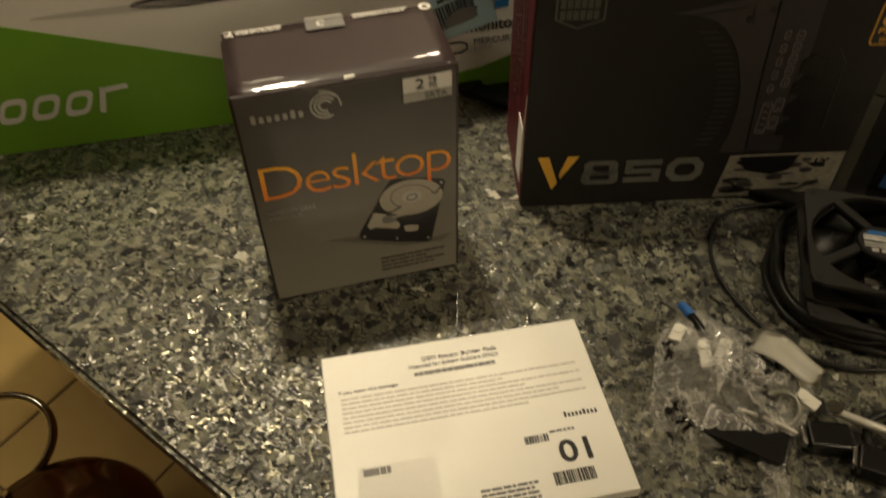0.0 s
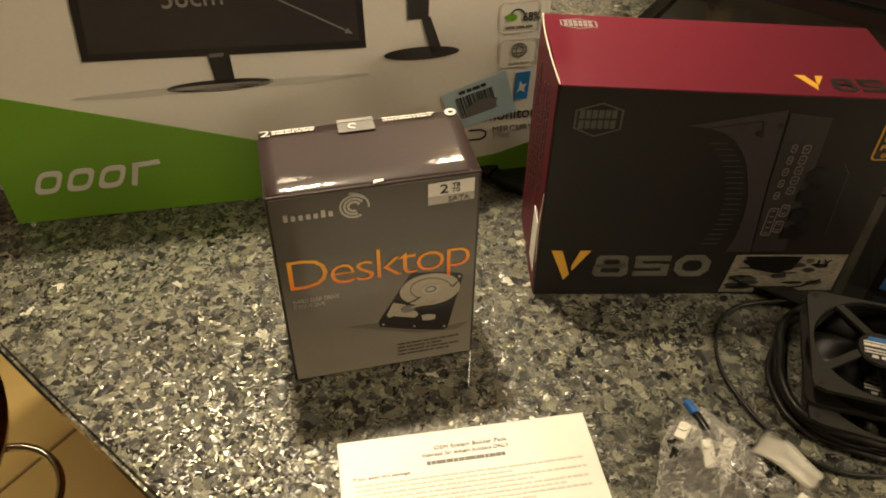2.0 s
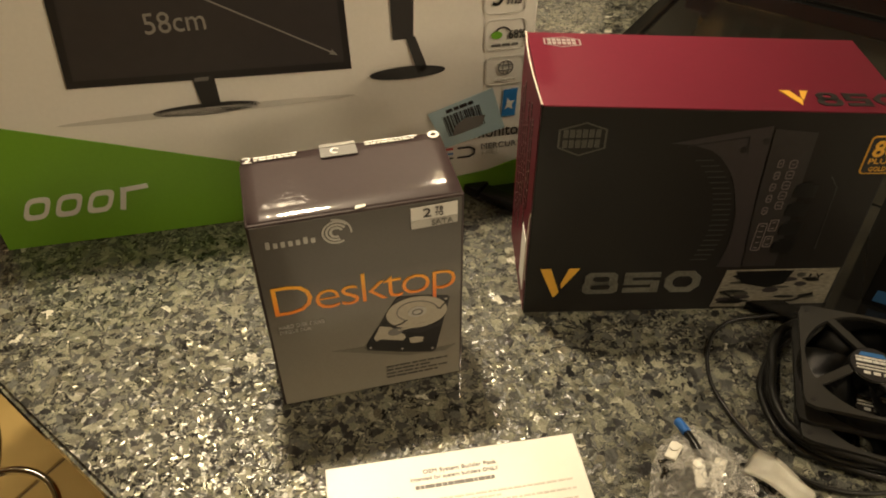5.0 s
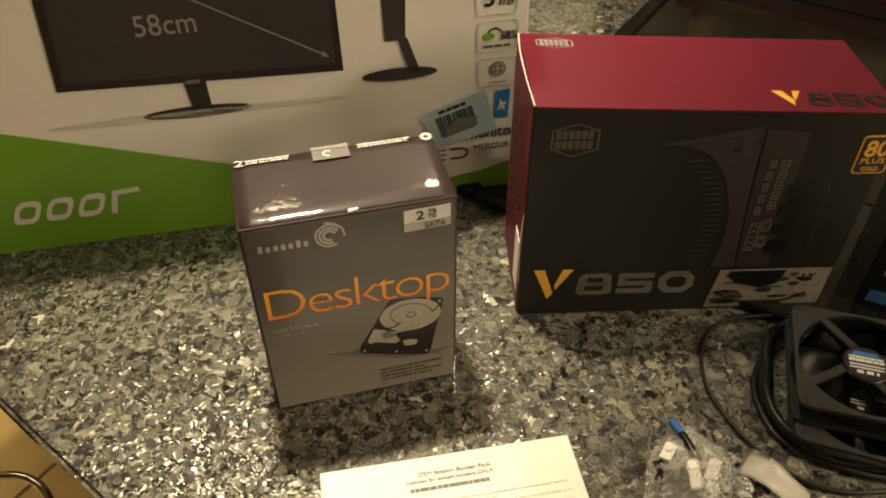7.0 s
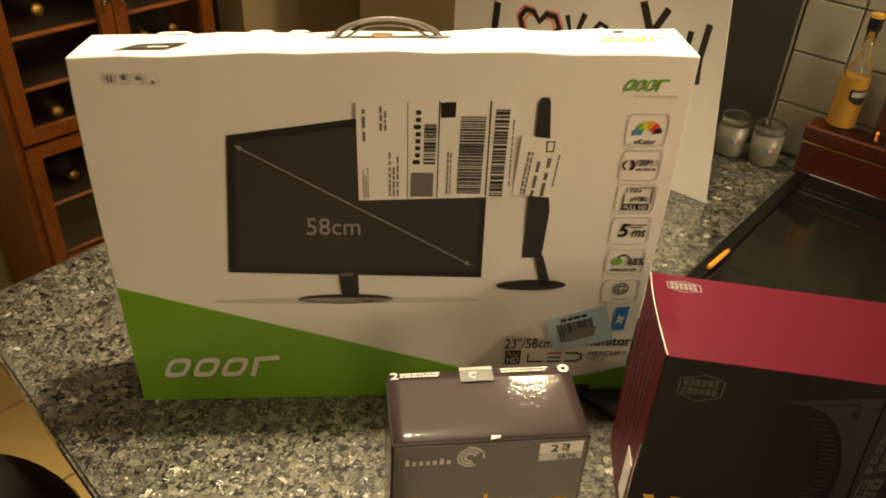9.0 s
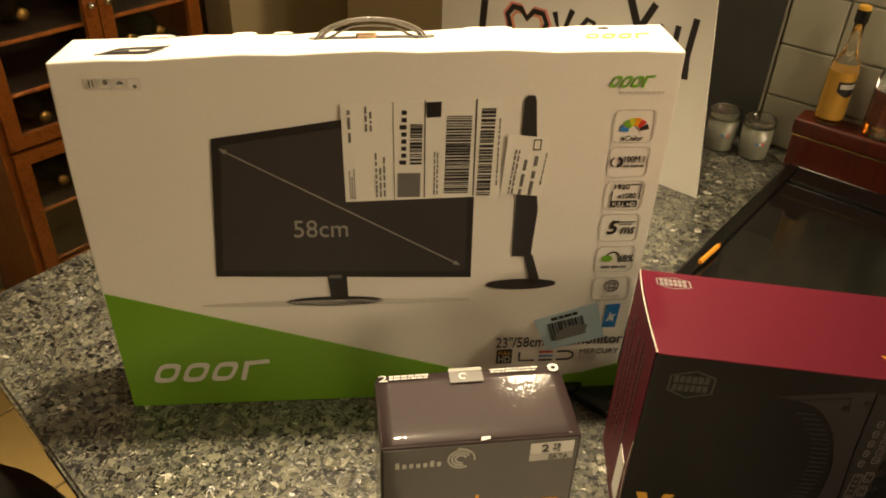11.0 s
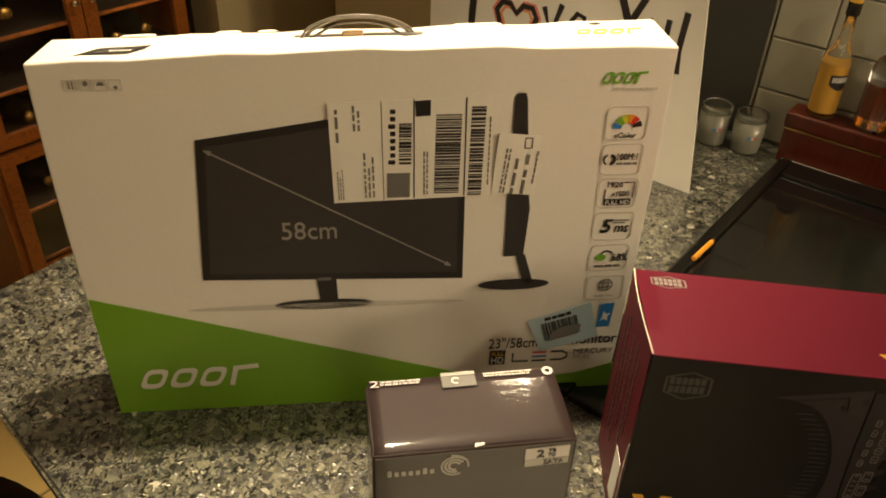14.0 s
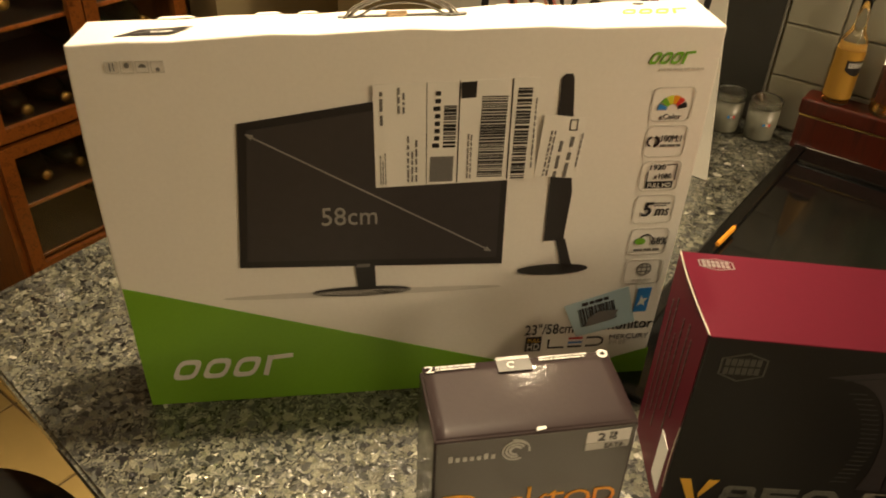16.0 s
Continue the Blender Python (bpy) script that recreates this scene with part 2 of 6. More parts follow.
PACK_WHITE = grained("pack_white", (0.84, 0.82, 0.76), 0.40, vary=0.015, scale=20, bump=0.01, spec=1.0)
BLUE_TAPE = grained("blue_tape", (0.42, 0.57, 0.65), 0.3, vary=0.06, bump=0.02)
DRIVE_FRONT = gradient_material("drive_carton_front", (0.27, 0.25, 0.21), (0.066, 0.060, 0.055), 0.0, 0.15, 0.33, 0.25)
DRIVE_TOP = grained("drive_carton_top", (0.036, 0.025, 0.026), 0.42, vary=0.08, coat=0.7, scale=26, bump=0.12, spec=0.15)
DARK_INK = grained("dark_grey_ink", (0.06, 0.057, 0.05), 0.4, vary=0.1, bump=0)
SHADE_PRINT = grained("shade_print", (0.13, 0.12, 0.10), 0.4, vary=0.1, bump=0)
PLATTER = grained("platter_print", (0.36, 0.33, 0.27), 0.35, vary=0.12, bump=0, scale=40)
DESKTOP_INK = gradient_material("desktop_word", (0.80, 0.14, 0.02), (0.86, 0.42, 0.03), 0.105, 0.145, 0.35)
PSU_BLACK = grained("psu_carton_black", (0.0135, 0.0125, 0.012), 0.36, vary=0.1, bump=0.02, scale=20, spec=0.3)
PSU_RED = grained("psu_carton_red", (0.112, 0.008, 0.021), 0.45, vary=0.05, bump=0.02, scale=20, spec=0.22)
PSU_GREY = grained("psu_photo_grey", (0.032, 0.027, 0.030), 0.4, vary=0.15, bump=0, scale=15)
STRIP = grained("photo_strip", (0.21, 0.195, 0.16), 0.3, vary=0.75, bump=0, scale=36, stretch=(0.6, 1, 1.8))
CARD_EDGE = grained("card_cut_edge", (0.62, 0.56, 0.48), 0.7, vary=0.06)
BLACK_PLASTIC = grained("black_plastic", (0.010, 0.010, 0.010), 0.25, vary=0.2, bump=0.03)
BLADE_BLACK = grained("blade_plastic", (0.004, 0.004, 0.004), 0.3, vary=0.2, bump=0.02, spec=0.25)
FAN_FRAME = grained("fan_frame_plastic", (0.024, 0.023, 0.021), 0.42, vary=0.12, bump=0.04)
CABLE_BLACK = grained("cable_sleeve", (0.012, 0.0115, 0.011), 0.38, vary=0.3, bump=0.15, scale=120, spec=0.35)
GLOSS_BLACK = grained("black_glass_ceramic", (0.008, 0.008, 0.008), 0.08, vary=0.1, bump=0, coat=0.6)
MATTE_BLACK = grained("black_enamel", (0.007, 0.0065, 0.006), 0.22, vary=0.2, bump=0.02)
OVEN_GREY = grained("grey_tray", (0.012, 0.012, 0.010), 0.16, vary=0.15, bump=0.02, coat=0.0)
CHROME = grained("chrome", (0.75, 0.74, 0.72), 0.08, 1.0, vary=0.03, bump=0)
STEEL = grained("steel", (0.5, 0.49, 0.47), 0.22, 1.0, vary=0.08, bump=0.02)
BRIGHT_METAL = grained("bright_metal", (0.80, 0.77, 0.70), 0.45, 0.6, vary=0.1, bump=0.02)
COPPER_LACQUER = grained("copper_lacquer", (0.30, 0.15, 0.06), 0.14, 0.7, vary=0.25, bump=0, coat=0.6)
BRASS = grained("brass", (0.65, 0.42, 0.14), 0.2, 1.0, vary=0.1, bump=0)
OAK = wood_material("honey_oak", (0.13, 0.036, 0.006), (0.28, 0.085, 0.014))
RED_WOOD = wood_material("red_lacquered_wood", (0.045, 0.006, 0.002), (0.095, 0.012, 0.004), 8, 0.3, 0.2)
DARK_WOOD = wood_material("dark_lacquered_wood", (0.045, 0.010, 0.004), (0.12, 0.03, 0.010), 8, 0.15, 0.9)
# near-black stands in for the shade inside the oak cabinet
CAB_SHADE = grained("cabinet_inside_shade", (0.022, 0.015, 0.009), 0.6, vary=0.2)
FLOOR_TILE = piece_material("floor_tile", (0.50, 0.36, 0.135), 0.35, 0.1, 0.2)
GROUT = grained("grout", (0.17, 0.12, 0.06), 0.9, vary=0.15)
WALL_TILE = piece_material("glazed_wall_tile", (0.40, 0.39, 0.31), 0.12, 0.06, 0.5)
WALL_GROUT = grained("wall_grout", (0.24, 0.23, 0.19), 0.9, vary=0.1)
PLASTER = grained("wall_plaster", (0.36, 0.29, 0.16), 0.8, vary=0.06, scale=20)
CEILING_PAINT = grained("ceiling_paint", (0.62, 0.58, 0.50), 0.9, vary=0.03, scale=20)
PANEL_DARK = grained("dark_reflective_panel", (0.05, 0.05, 0.046), 0.16, vary=0.12, bump=0.01, coat=0.5)
SIGN_CARD = grained("sign_card", (0.80, 0.78, 0.72), 0.6, vary=0.03, bump=0.02)
MARKER = grained("marker_ink", (0.02, 0.016, 0.016), 0.5, vary=0.2, bump=0)
GLASS = clear_material("clear_glass", (0.97, 0.98, 0.97))
FROSTED = grained("frosted_glass", (0.20, 0.20, 0.16), 0.15, vary=0.1, coat=0.5)
WHISKY = clear_material("amber_spirit", (0.75, 0.32, 0.05), 0.02, 1.36)
LABEL_GOLD = grained("bottle_label", (0.50, 0.27, 0.04), 0.45, vary=0.08, bump=0.01)
FILM = film_material("clear_bag_film", (0.80, 0.78, 0.73), 0.20)
WHITE_PLASTIC = grained("white_plastic", (0.80, 0.78, 0.70), 0.35, vary=0.05)
BLUE_PLASTIC = grained("blue_plastic", (0.03, 0.13, 0.42), 0.35, vary=0.08)
PENCIL = grained("orange_paint", (0.72, 0.30, 0.03), 0.35, vary=0.06)
LAMP_GLOW = glow_material("lamp_glow", (1.0, 0.80, 0.52), 80.0)
LAMP_DIM = glow_material("dimmed_lamp_glow", (1.0, 0.78, 0.48), 12.0)
LED_BLUE = grained("blue_sticker", (0.05, 0.17, 0.45), 0.35, vary=0.1)
# ---- builders ----
def mesh_of(bm, name, mat, smooth=False):
    me = bpy.data.meshes.new(name)
    bmesh.ops.recalc_face_normals(bm, faces=bm.faces)
    if smooth:
        for f in bm.faces:
            f.smooth = True
    bm.to_mesh(me)
    bm.free()
    me.materials.append(mat)
    return me


def part(name, bm, mat, parent=None, label="", m=None, smooth=False):
    ob = new(name, mesh_of(bm, name, mat, smooth))
    if parent is not None:
        ob.parent = parent
    if m is not None:
        ob.matrix_basis = m
    if label:
        ob["label"] = label
    return ob


def thing(name, label, category, m=None, group="", kind=""):
    e = new(name)
    e.empty_display_size = 0.05
    if m is not None:
        e.matrix_basis = m
    return tagged(e, label, category, group, kind)


def block(x0, y0, z0, x1, y1, z1, bevel=0.0, segs=2, bm=None):
    own = bmesh.new()
    bmesh.ops.create_cube(own, size=1.0)
    for v in own.verts:
        v.co = Vector((x0 + (v.co.x + 0.5) * (x1 - x0), y0 + (v.co.y + 0.5) * (y1 - y0), z0 + (v.co.z + 0.5) * (z1 - z0)))
    if bevel:
        bmesh.ops.bevel(own, geom=own.edges[:], offset=bevel, segments=segs, affect="EDGES", profile=0.6)
    if bm is None:
        return own
    join(bm, own)
    return bm


def join(bm, other, m=None):
    if m is not None:
        other.transform(m)
    me = bpy.data.meshes.new("scratch")
    other.to_mesh(me)
    other.free()
    bm.from_mesh(me)
    bpy.data.meshes.remove(me)
    return bm


def prism(points, depth, bm=None, m=None):
    """A flat outline in x, y, raised by depth in z."""
    own = bmesh.new()
    low = [own.verts.new((x, y, 0)) for x, y in points]
    top = [own.verts.new((x, y, depth)) for x, y in points]
    own.faces.new(top)
    own.faces.new(low[::-1])
    k = len(points)
    for i in range(k):
        own.faces.new((low[i], low[(i + 1) % k], top[(i + 1) % k], top[i]))
    if m is not None:
        own.transform(m)
    if bm is None:
        return own
    return join(bm, own)


def round_rect(w, h, r, n=5):
    pts = []
    for cx, cy, a0 in ((w - r, r, -90), (w - r, h - r, 0), (r, h - r, 90), (r, r, 180)):
        for i in range(n + 1):
            a = radians(a0 + 90 * i / n)
            pts.append((cx + r * math.cos(a), cy + r * math.sin(a)))
    return pts


def ellipse(cx, cy, rx, ry, n=28):
    return [(cx + rx * math.cos(2 * math.pi * i / n), cy + ry * math.sin(2 * math.pi * i / n)) for i in range(n)]


def frame_outline(outer, inner, depth, bm=None):
    """A raised band between two outlines with equal counts of points."""
    own = bmesh.new()
    k = len(outer)
    a = [own.verts.new((x, y, depth)) for x, y in outer]
    b = [own.verts.new((x, y, depth)) for x, y in inner]
    c = [own.verts.new((x, y, 0)) for x, y in outer]
    d = [own.verts.new((x, y, 0)) for x, y in inner]
    for i in range(k):
        j = (i + 1) % k
        own.faces.new((a[i], a[j], b[j], b[i]))
        own.faces.new((c[i], c[j], a[j], a[i]))
        own.faces.new((b[i], b[j], d[j], d[i]))
    return own if bm is None else join(bm, own)


def bar(x0, y0, x1, y1, w, depth, bm=None):
    d = Vector((x1 - x0, y1 - y0))
    nx = Vector((-d.y, d.x)).normalized() * (w / 2)
    return prism([(x0 - nx.x, y0 - nx.y), (x1 - nx.x, y1 - nx.y), (x1 + nx.x, y1 + nx.y), (x0 + nx.x, y0 + nx.y)], depth, bm)


def stroke(points, w, depth, bm=None):
    """A band of even width along a line of points."""
    bm = bm or bmesh.new()
    pts = [Vector(p) for p in points]
    left, right = [], []
    for i, p in enumerate(pts):
        d = (pts[min(i + 1, len(pts) - 1)] - pts[max(i - 1, 0)]).normalized()
        nx = Vector((-d.y, d.x)) * (w / 2)
        left.append((p + nx)[:])
        right.append((p - nx)[:])
    own = bmesh.new()
    loops = [[own.verts.new((*q, z)) for q in line] for line, z in ((left, depth), (right, depth), (right, 0), (left, 0))]
    for p, q in zip(loops, loops[1:] + loops[:1]):
        for i in range(len(pts) - 1):
            own.faces.new((p[i], q[i], q[i + 1], p[i + 1]))
    for i in (0, -1):
        own.faces.new([line[i] for line in loops])
    return join(bm, own)


def arc(cx, cy, r, a0, a1, n=14):
    return [(cx + r * math.cos(radians(a0 + (a1 - a0) * i / n)), cy + r * math.sin(radians(a0 + (a1 - a0) * i / n))) for i in range(n + 1)]


def lathe(profile, n=32, bm=None):
    own = bmesh.new()
    rings = []
    for r, z in profile:
        rings.append([own.verts.new((r * math.cos(2 * math.pi * i / n), r * math.sin(2 * math.pi * i / n), z)) for i in range(n)])
    for p, q in zip(rings, rings[1:]):
        for i in range(n):
            own.faces.new((p[i], p[(i + 1) % n], q[(i + 1) % n], q[i]))
    if profile[0][0] > 1e-6:
        own.faces.new(rings[0][::-1])
    if profile[-1][0] > 1e-6:
        own.faces.new(rings[-1])
    bmesh.ops.remove_doubles(own, verts=own.verts, dist=1e-6)
    return own if bm is None else join(bm, own)


def tube(points, r, n=8, bm=None, closed=False):
    """A round cable or rod along a smooth line through the points."""
    pts = [Vector(p) for p in points]
    k = len(pts)
    fine = []
    for i in range(k if closed else k - 1):
        p0, p1 = pts[(i - 1) % k] if closed or i else pts[0], pts[i]
        p2 = pts[(i + 1) % k]
        p3 = pts[(i + 2) % k] if closed or i + 2 < k else pts[-1]
        for s in range(6):
            t = s / 6
            fine.append(0.5 * (2 * p1 + (p2 - p0) * t + (2 * p0 - 5 * p1 + 4 * p2 - p3) * t * t + (3 * p1 - p0 - 3 * p2 + p3) * t ** 3))
    if not closed:
        fine.append(pts[-1])
    own = bmesh.new()
    rings, up = [], Vector((0.01, 0.02, 1))
    for i, p in enumerate(fine):
        a = fine[(i - 1) % len(fine)] if closed or i else p
        c = fine[(i + 1) % len(fine)] if closed or i + 1 < len(fine) else p
        d = (c - a).normalized()
        s = d.cross(up)
        s = s.normalized() if s.length > 1e-4 else Vector((1, 0, 0))
        u = s.cross(d)
        rings.append([own.verts.new(p + r * (math.cos(2 * math.pi * j / n) * s + math.sin(2 * math.pi * j / n) * u)) for j in range(n)])
    for i in range(len(rings) if closed else len(rings) - 1):
        p, q = rings[i], rings[(i + 1) % len(rings)]
        for j in range(n):
            own.faces.new((p[j], p[(j + 1) % n], q[(j + 1) % n], q[j]))
    if not closed:
        own.faces.new(rings[0][::-1])
        own.faces.new(rings[-1])
    return own if bm is None else join(bm, own)


def word(name, s, x, y, width, height, mat, parent, face, shear=0.0, bold=0.0, lift=0.0007, spacing=1.0):
    """Raised flat lettering, fitted to width and height, its lower left corner at x, y of the face."""
    cu = bpy.data.curves.new(name, "FONT")
    cu.body, cu.shear, cu.offset, cu.extrude, cu.resolution_u, cu.space_character = s, shear, bold, 0.004, 3, spacing
    tmp = bpy.data.objects.new(name, cu)
    scene.collection.objects.link(tmp)
    bpy.context.view_layer.update()
    me = bpy.data.meshes.new_from_object(tmp.evaluated_get(bpy.context.evaluated_depsgraph_get()))
    bpy.data.objects.remove(tmp)
    bpy.data.curves.remove(cu)
    xs, ys = [v.co.x for v in me.vertices], [v.co.y for v in me.vertices]
    lo, hi, bot, top = min(xs), max(xs), min(ys), max(ys)
    for v in me.vertices:
        v.co = Vector((x + (v.co.x - lo) / (hi - lo) * width, y + (v.co.y - bot) / (top - bot) * height, lift if v.co.z > 0 else 0.0))
    me.transform(face)
    me.materials.clear()
    me.materials.append(mat)
    ob = new(name, me)
    ob.parent = parent
    return ob


def flat(name, bm, mat, parent, face, label=""):
    bm.transform(face)
    return part(name, bm, mat, parent, label)


FRONT = pose(0, 0, 0, 90, 0, 0)                      # face coordinates: x right, y up, out of the front


def front_at(off):
    return pose(0, -off, 0, 90, 0, 0)


def top_at(h):
    return pose(0, 0, h, 0, 0, 0)


def carton(w, d, h, bulge=0.0, bevel=0.0015, cuts=6):
    """A closed card box with softly bowed panels."""
    bm = bmesh.new()
    bmesh.ops.create_cube(bm, size=1.0)
    for v in bm.verts:
        v.co = Vector(((v.co.x + 0.5) * w, (v.co.y + 0.5) * d, (v.co.z + 0.5) * h))
    bmesh.ops.bevel(bm, geom=bm.edges[:], offset=bevel, segments=2, affect="EDGES", profile=0.5)
    return bm


# ---- setting ----
UA, UB = Vector((0.7071, 0.7071, 0)), Vector((0.7071, -0.7071, 0))   # the kitchen's own axes, along and across the worktop


def kit(a, b, z=0.0):
    return Vector((a * 0.7071 + b * 0.7071, a * 0.7071 - b * 0.7071, z))


KIT = Matrix(((0.7071068, 0.7071068, 0, 0), (0.7071068, -0.7071068, 0, 0), (0, 0, 1, 0), (0, 0, 0, 1)))
KIT_TURN = pose(0, 0, 0, 0, 0, 45)                    # x along a, y along -b


def kpose(a, b, z=0.0, turn=0.0):
    p = kit(a, b, z)
    return pose(p.x, p.y, p.z, 0, 0, 45 + turn)


# worktop slab, with a rounded polished edge; the near left edge runs a little off the kitchen's axis
slab = bmesh.new()
outline = [(-0.285, 0.185), (0.05, -0.229), (0.236, -0.455), (0.62, -0.92), (1.75, -0.35), (1.75, 0.02), (0.60, 1.16)]
prism([(x, y) for x, y in outline], 0.022, slab)
bmesh.ops.bevel(slab, geom=[e for e in slab.edges if abs(e.verts[0].co.z - e.verts[1].co.z) < 1e-6], offset=0.004, segments=3, affect="EDGES")
counter = thing("worktop", "polished blue-grey granite kitchen worktop with black flecks", "worktop", pose(0, 0, CZ - 0.022), kind="structure")
part("slab", slab, GRANITE, counter)
base = prism([(0.06, 0.39), (0.34, 0.04), (0.55, -0.21), (0.91, -0.63), (1.7, -0.30), (1.7, 0.0), (0.60, 1.10)], CZ - 0.024)
tagged(part("base_cabinets", base, OAK), "plain wooden base under the granite worktop", "cabinet", kind="structure")

floor = thing("floor", "beige square ceramic tiles with dark grout lines", "floor", kind="structure")
part("screed", block(-3.2, -3.2, -0.06, 3.6, 3.6, -0.005), GROUT, floor)
tile_me = mesh_of(block(-0.163, -0.163, -0.012, 0.163, 0.163, 0.0, 0.0025, 1), "tile", FLOOR_TILE)
for i in range(-7, 10):
    for j in range(-9, 8):
        if (i * 0.333 + 0.05) ** 2 + (j * 0.333) ** 2 < 7.5 and j < 2:
            t = new("tile", tile_me)
            t.parent = floor
            t.matrix_basis = kpose(i * 0.333 + 0.035, j * 0.333 + 0.02, 0)
wall_names = (("wall_north", (-3.2, 3.5, 0, 3.6, 3.6, CEIL)), ("wall_south", (-3.2, -3.2, 0, 3.6, -3.1, CEIL)), ("wall_west", (-3.2, -3.1, 0, -3.1, 3.5, CEIL)), ("wall_east", (3.5, -3.1, 0, 3.6, 3.5, CEIL)))
for nm, c in wall_names:
    tagged(part(nm, block(*c), PLASTER), "plain olive-beige painted wall", "wall", kind="structure")
tagged(part("ceiling", block(-3.2, -3.2, CEIL, 3.6, 3.6, CEIL + 0.1), CEILING_PAINT), "plain warm white painted ceiling", "ceiling", kind="structure")
first_can = None
# a trim and lamp face for every row, the added fill lamps included
for sx, sy, watts, cone in SPOTS:
    can = thing("recessed_light", "unseen ceiling spot with a white trim ring, several added as fill", "ceiling light", pose(sx, sy, CEIL), "recessed ceiling lights")
    part("trim_ring", lathe([(0.075, 0.0), (0.075, -0.008), (0.052, -0.012), (0.050, 0.0)], 28), WHITE_PLASTIC, can, smooth=True)
    part("lamp_face", lathe([(0.0, -0.004), (0.048, -0.004), (0.048, 0.0), (0.0, 0.0)], 24), LAMP_GLOW if watts > 10 else LAMP_DIM, can, "glowing warm lamp")

# back wall with glazed tiles, beyond the hob
WALL_A = 1.225
back = thing("wall_back", "kitchen back wall of pale glazed tiles", "wall", kpose(WALL_A, 0, 0), kind="structure")
part("plaster", block(0.012, -1.1, 0, 0.12, 0.9, CEIL), PLASTER, back)
part("grout_bed", block(0.006, -1.1, CZ, 0.012, -0.27, CEIL), WALL_GROUT, back)
wt = mesh_of(block(0.0, -0.0485, -0.0485, 0.0085, 0.0485, 0.0485, 0.002, 1), "wall_tile", WALL_TILE)
for r in range(6):
    for c in range(8):
        t = new("tile", wt)
        t.parent = back
        t.matrix_basis = pose(0, -0.318 - c * 0.1, CZ + 0.054 + r * 0.1)
panel = thing("splashback_panel", "dark glossy grey panel standing behind the glasses", "panel", kpose(WALL_A, 0, CZ))
part("sheet", block(-0.004, -0.262, 0.001, 0.005, 0.42, 0.70, 0.001), PANEL_DARK, panel)
part("edge_trim", block(-0.005, -0.2655, 0.001, 0.005, -0.2625, 0.70, 0.0008), WALL_GROUT, panel, "thin pale edge of the panel")
# ---- monitor carton ----
AW, AH, AD = 0.583, 0.436, 0.080


def bars_text(parent, name, x0, y0, x1, y1, rows, mat, face, seed=1, fill=0.55, gap=0.22):
    """Small print that cannot be read: broken bars."""
    rnd = random.Random(seed)
    bm = bmesh.new()
    pitch = (y1 - y0) / rows
    for r in range(rows):
        y = y1 - (r + 0.5) * pitch
        end = x1 - (x1 - x0) * rnd.uniform(0, 0.35) * (r % 2 if rows > 1 else 0)
        x = x0
        while x < end - 0.002:
            w = rnd.uniform(0.6, 2.2) * pitch
            x2 = min(end, x + w)
            prism([(x, y - pitch * fill / 2), (x2, y - pitch * fill / 2), (x2, y + pitch * fill / 2), (x, y + pitch * fill / 2)], 0.0006, bm)
            x = x2 + gap * pitch * rnd.uniform(0.8, 1.6)
    return tagged(flat(name, bm, mat, parent, face), kind="stuff")


def blocks_row(parent, name, x0, y0, x1, y1, n, mat, face):
    """A name or code that is not spelled out: a row of plain solid blocks."""
    w = (x1 - x0) / n
    for k in range(n):
        a, h = x0 + k * w, (y1 - y0) * (1.0 if k in (0, 5) else 0.72)
        flat(name, prism([(a + p, y0 + q) for p, q in round_rect(w * 0.58, h, min(w, h) * 0.15, 3)], 0.0006), mat, parent, face)


def barcode(parent, x0, y0, x1, y1, across, mat, face, seed=2, n=26):
    """A block of lines; across: lines lie along x."""
    rnd = random.Random(seed)
    bm = bmesh.new()
    lo, hi = (y0, y1) if across else (x0, x1)
    q, step = lo, (hi - lo) / n
    while q < hi:
        w = step * rnd.choice((0.35, 0.5, 0.8, 1.1))
        e = min(hi, q + w)
        pts = [(x0, q), (x1, q), (x1, e), (x0, e)] if across else [(q, y0), (e, y0), (e, y1), (q, y1)]
        prism(pts, 0.0006, bm)
        q = e + step * rnd.choice((0.3, 0.45, 0.7))
    return tagged(flat("barcode", bm, mat, parent, face), kind="stuff")


def slanted_logo(name, parent, x0, y0, x1, y1, mat, face, n=4):
    """A maker's mark as a row of slanted rounded shapes with slots."""
    bm = bmesh.new()
    w = (x1 - x0) / n
    h = y1 - y0
    sl = 0.22 * h
    for i in range(n):
        cx = x0 + (i + 0.47) * w
        rw = w * 0.40
        s = 0.30
        ring = lambda k, q: [(cx + k * rw * math.copysign(abs(math.cos(a)) ** 0.6, math.cos(a)) + q * sl * math.copysign(abs(math.sin(a)) ** 0.6, math.sin(a)), y0 + h / 2 + q * h / 2 * math.copysign(abs(math.sin(a)) ** 0.6, math.sin(a))) for a in [2 * math.pi * j / 24 for j in range(24)]]
        if i == n - 1:
            bar(cx - rw * 0.7 - sl * 0.6, y0, cx - rw * 0.7 + sl * 0.6, y1, h * 0.2, 0.0006, bm)
            bar(cx - rw * 0.7 + sl * 0.4, y1 - h * 0.1, cx + rw + sl, y1 - h * 0.02, h * 0.2, 0.0006, bm)
        else:
            frame_outline(ring(1, 1), ring(0.62, 0.56), 0.0006, bm)
    return flat(name, bm, mat, parent, face)


def carton_top(x, y):
    """Height of the worn top: crowned along the front, lower towards the left and sagging to the back."""
    u, v = min(1, max(0, x / AW)), min(1, max(0, y / AD))
    front = AH - 0.006 + 0.012 * u + 0.006 * math.sin(math.pi * u)
    return front - v * (0.007 * (1 - u ** 3) + 0.003 * math.sin(math.pi * u))


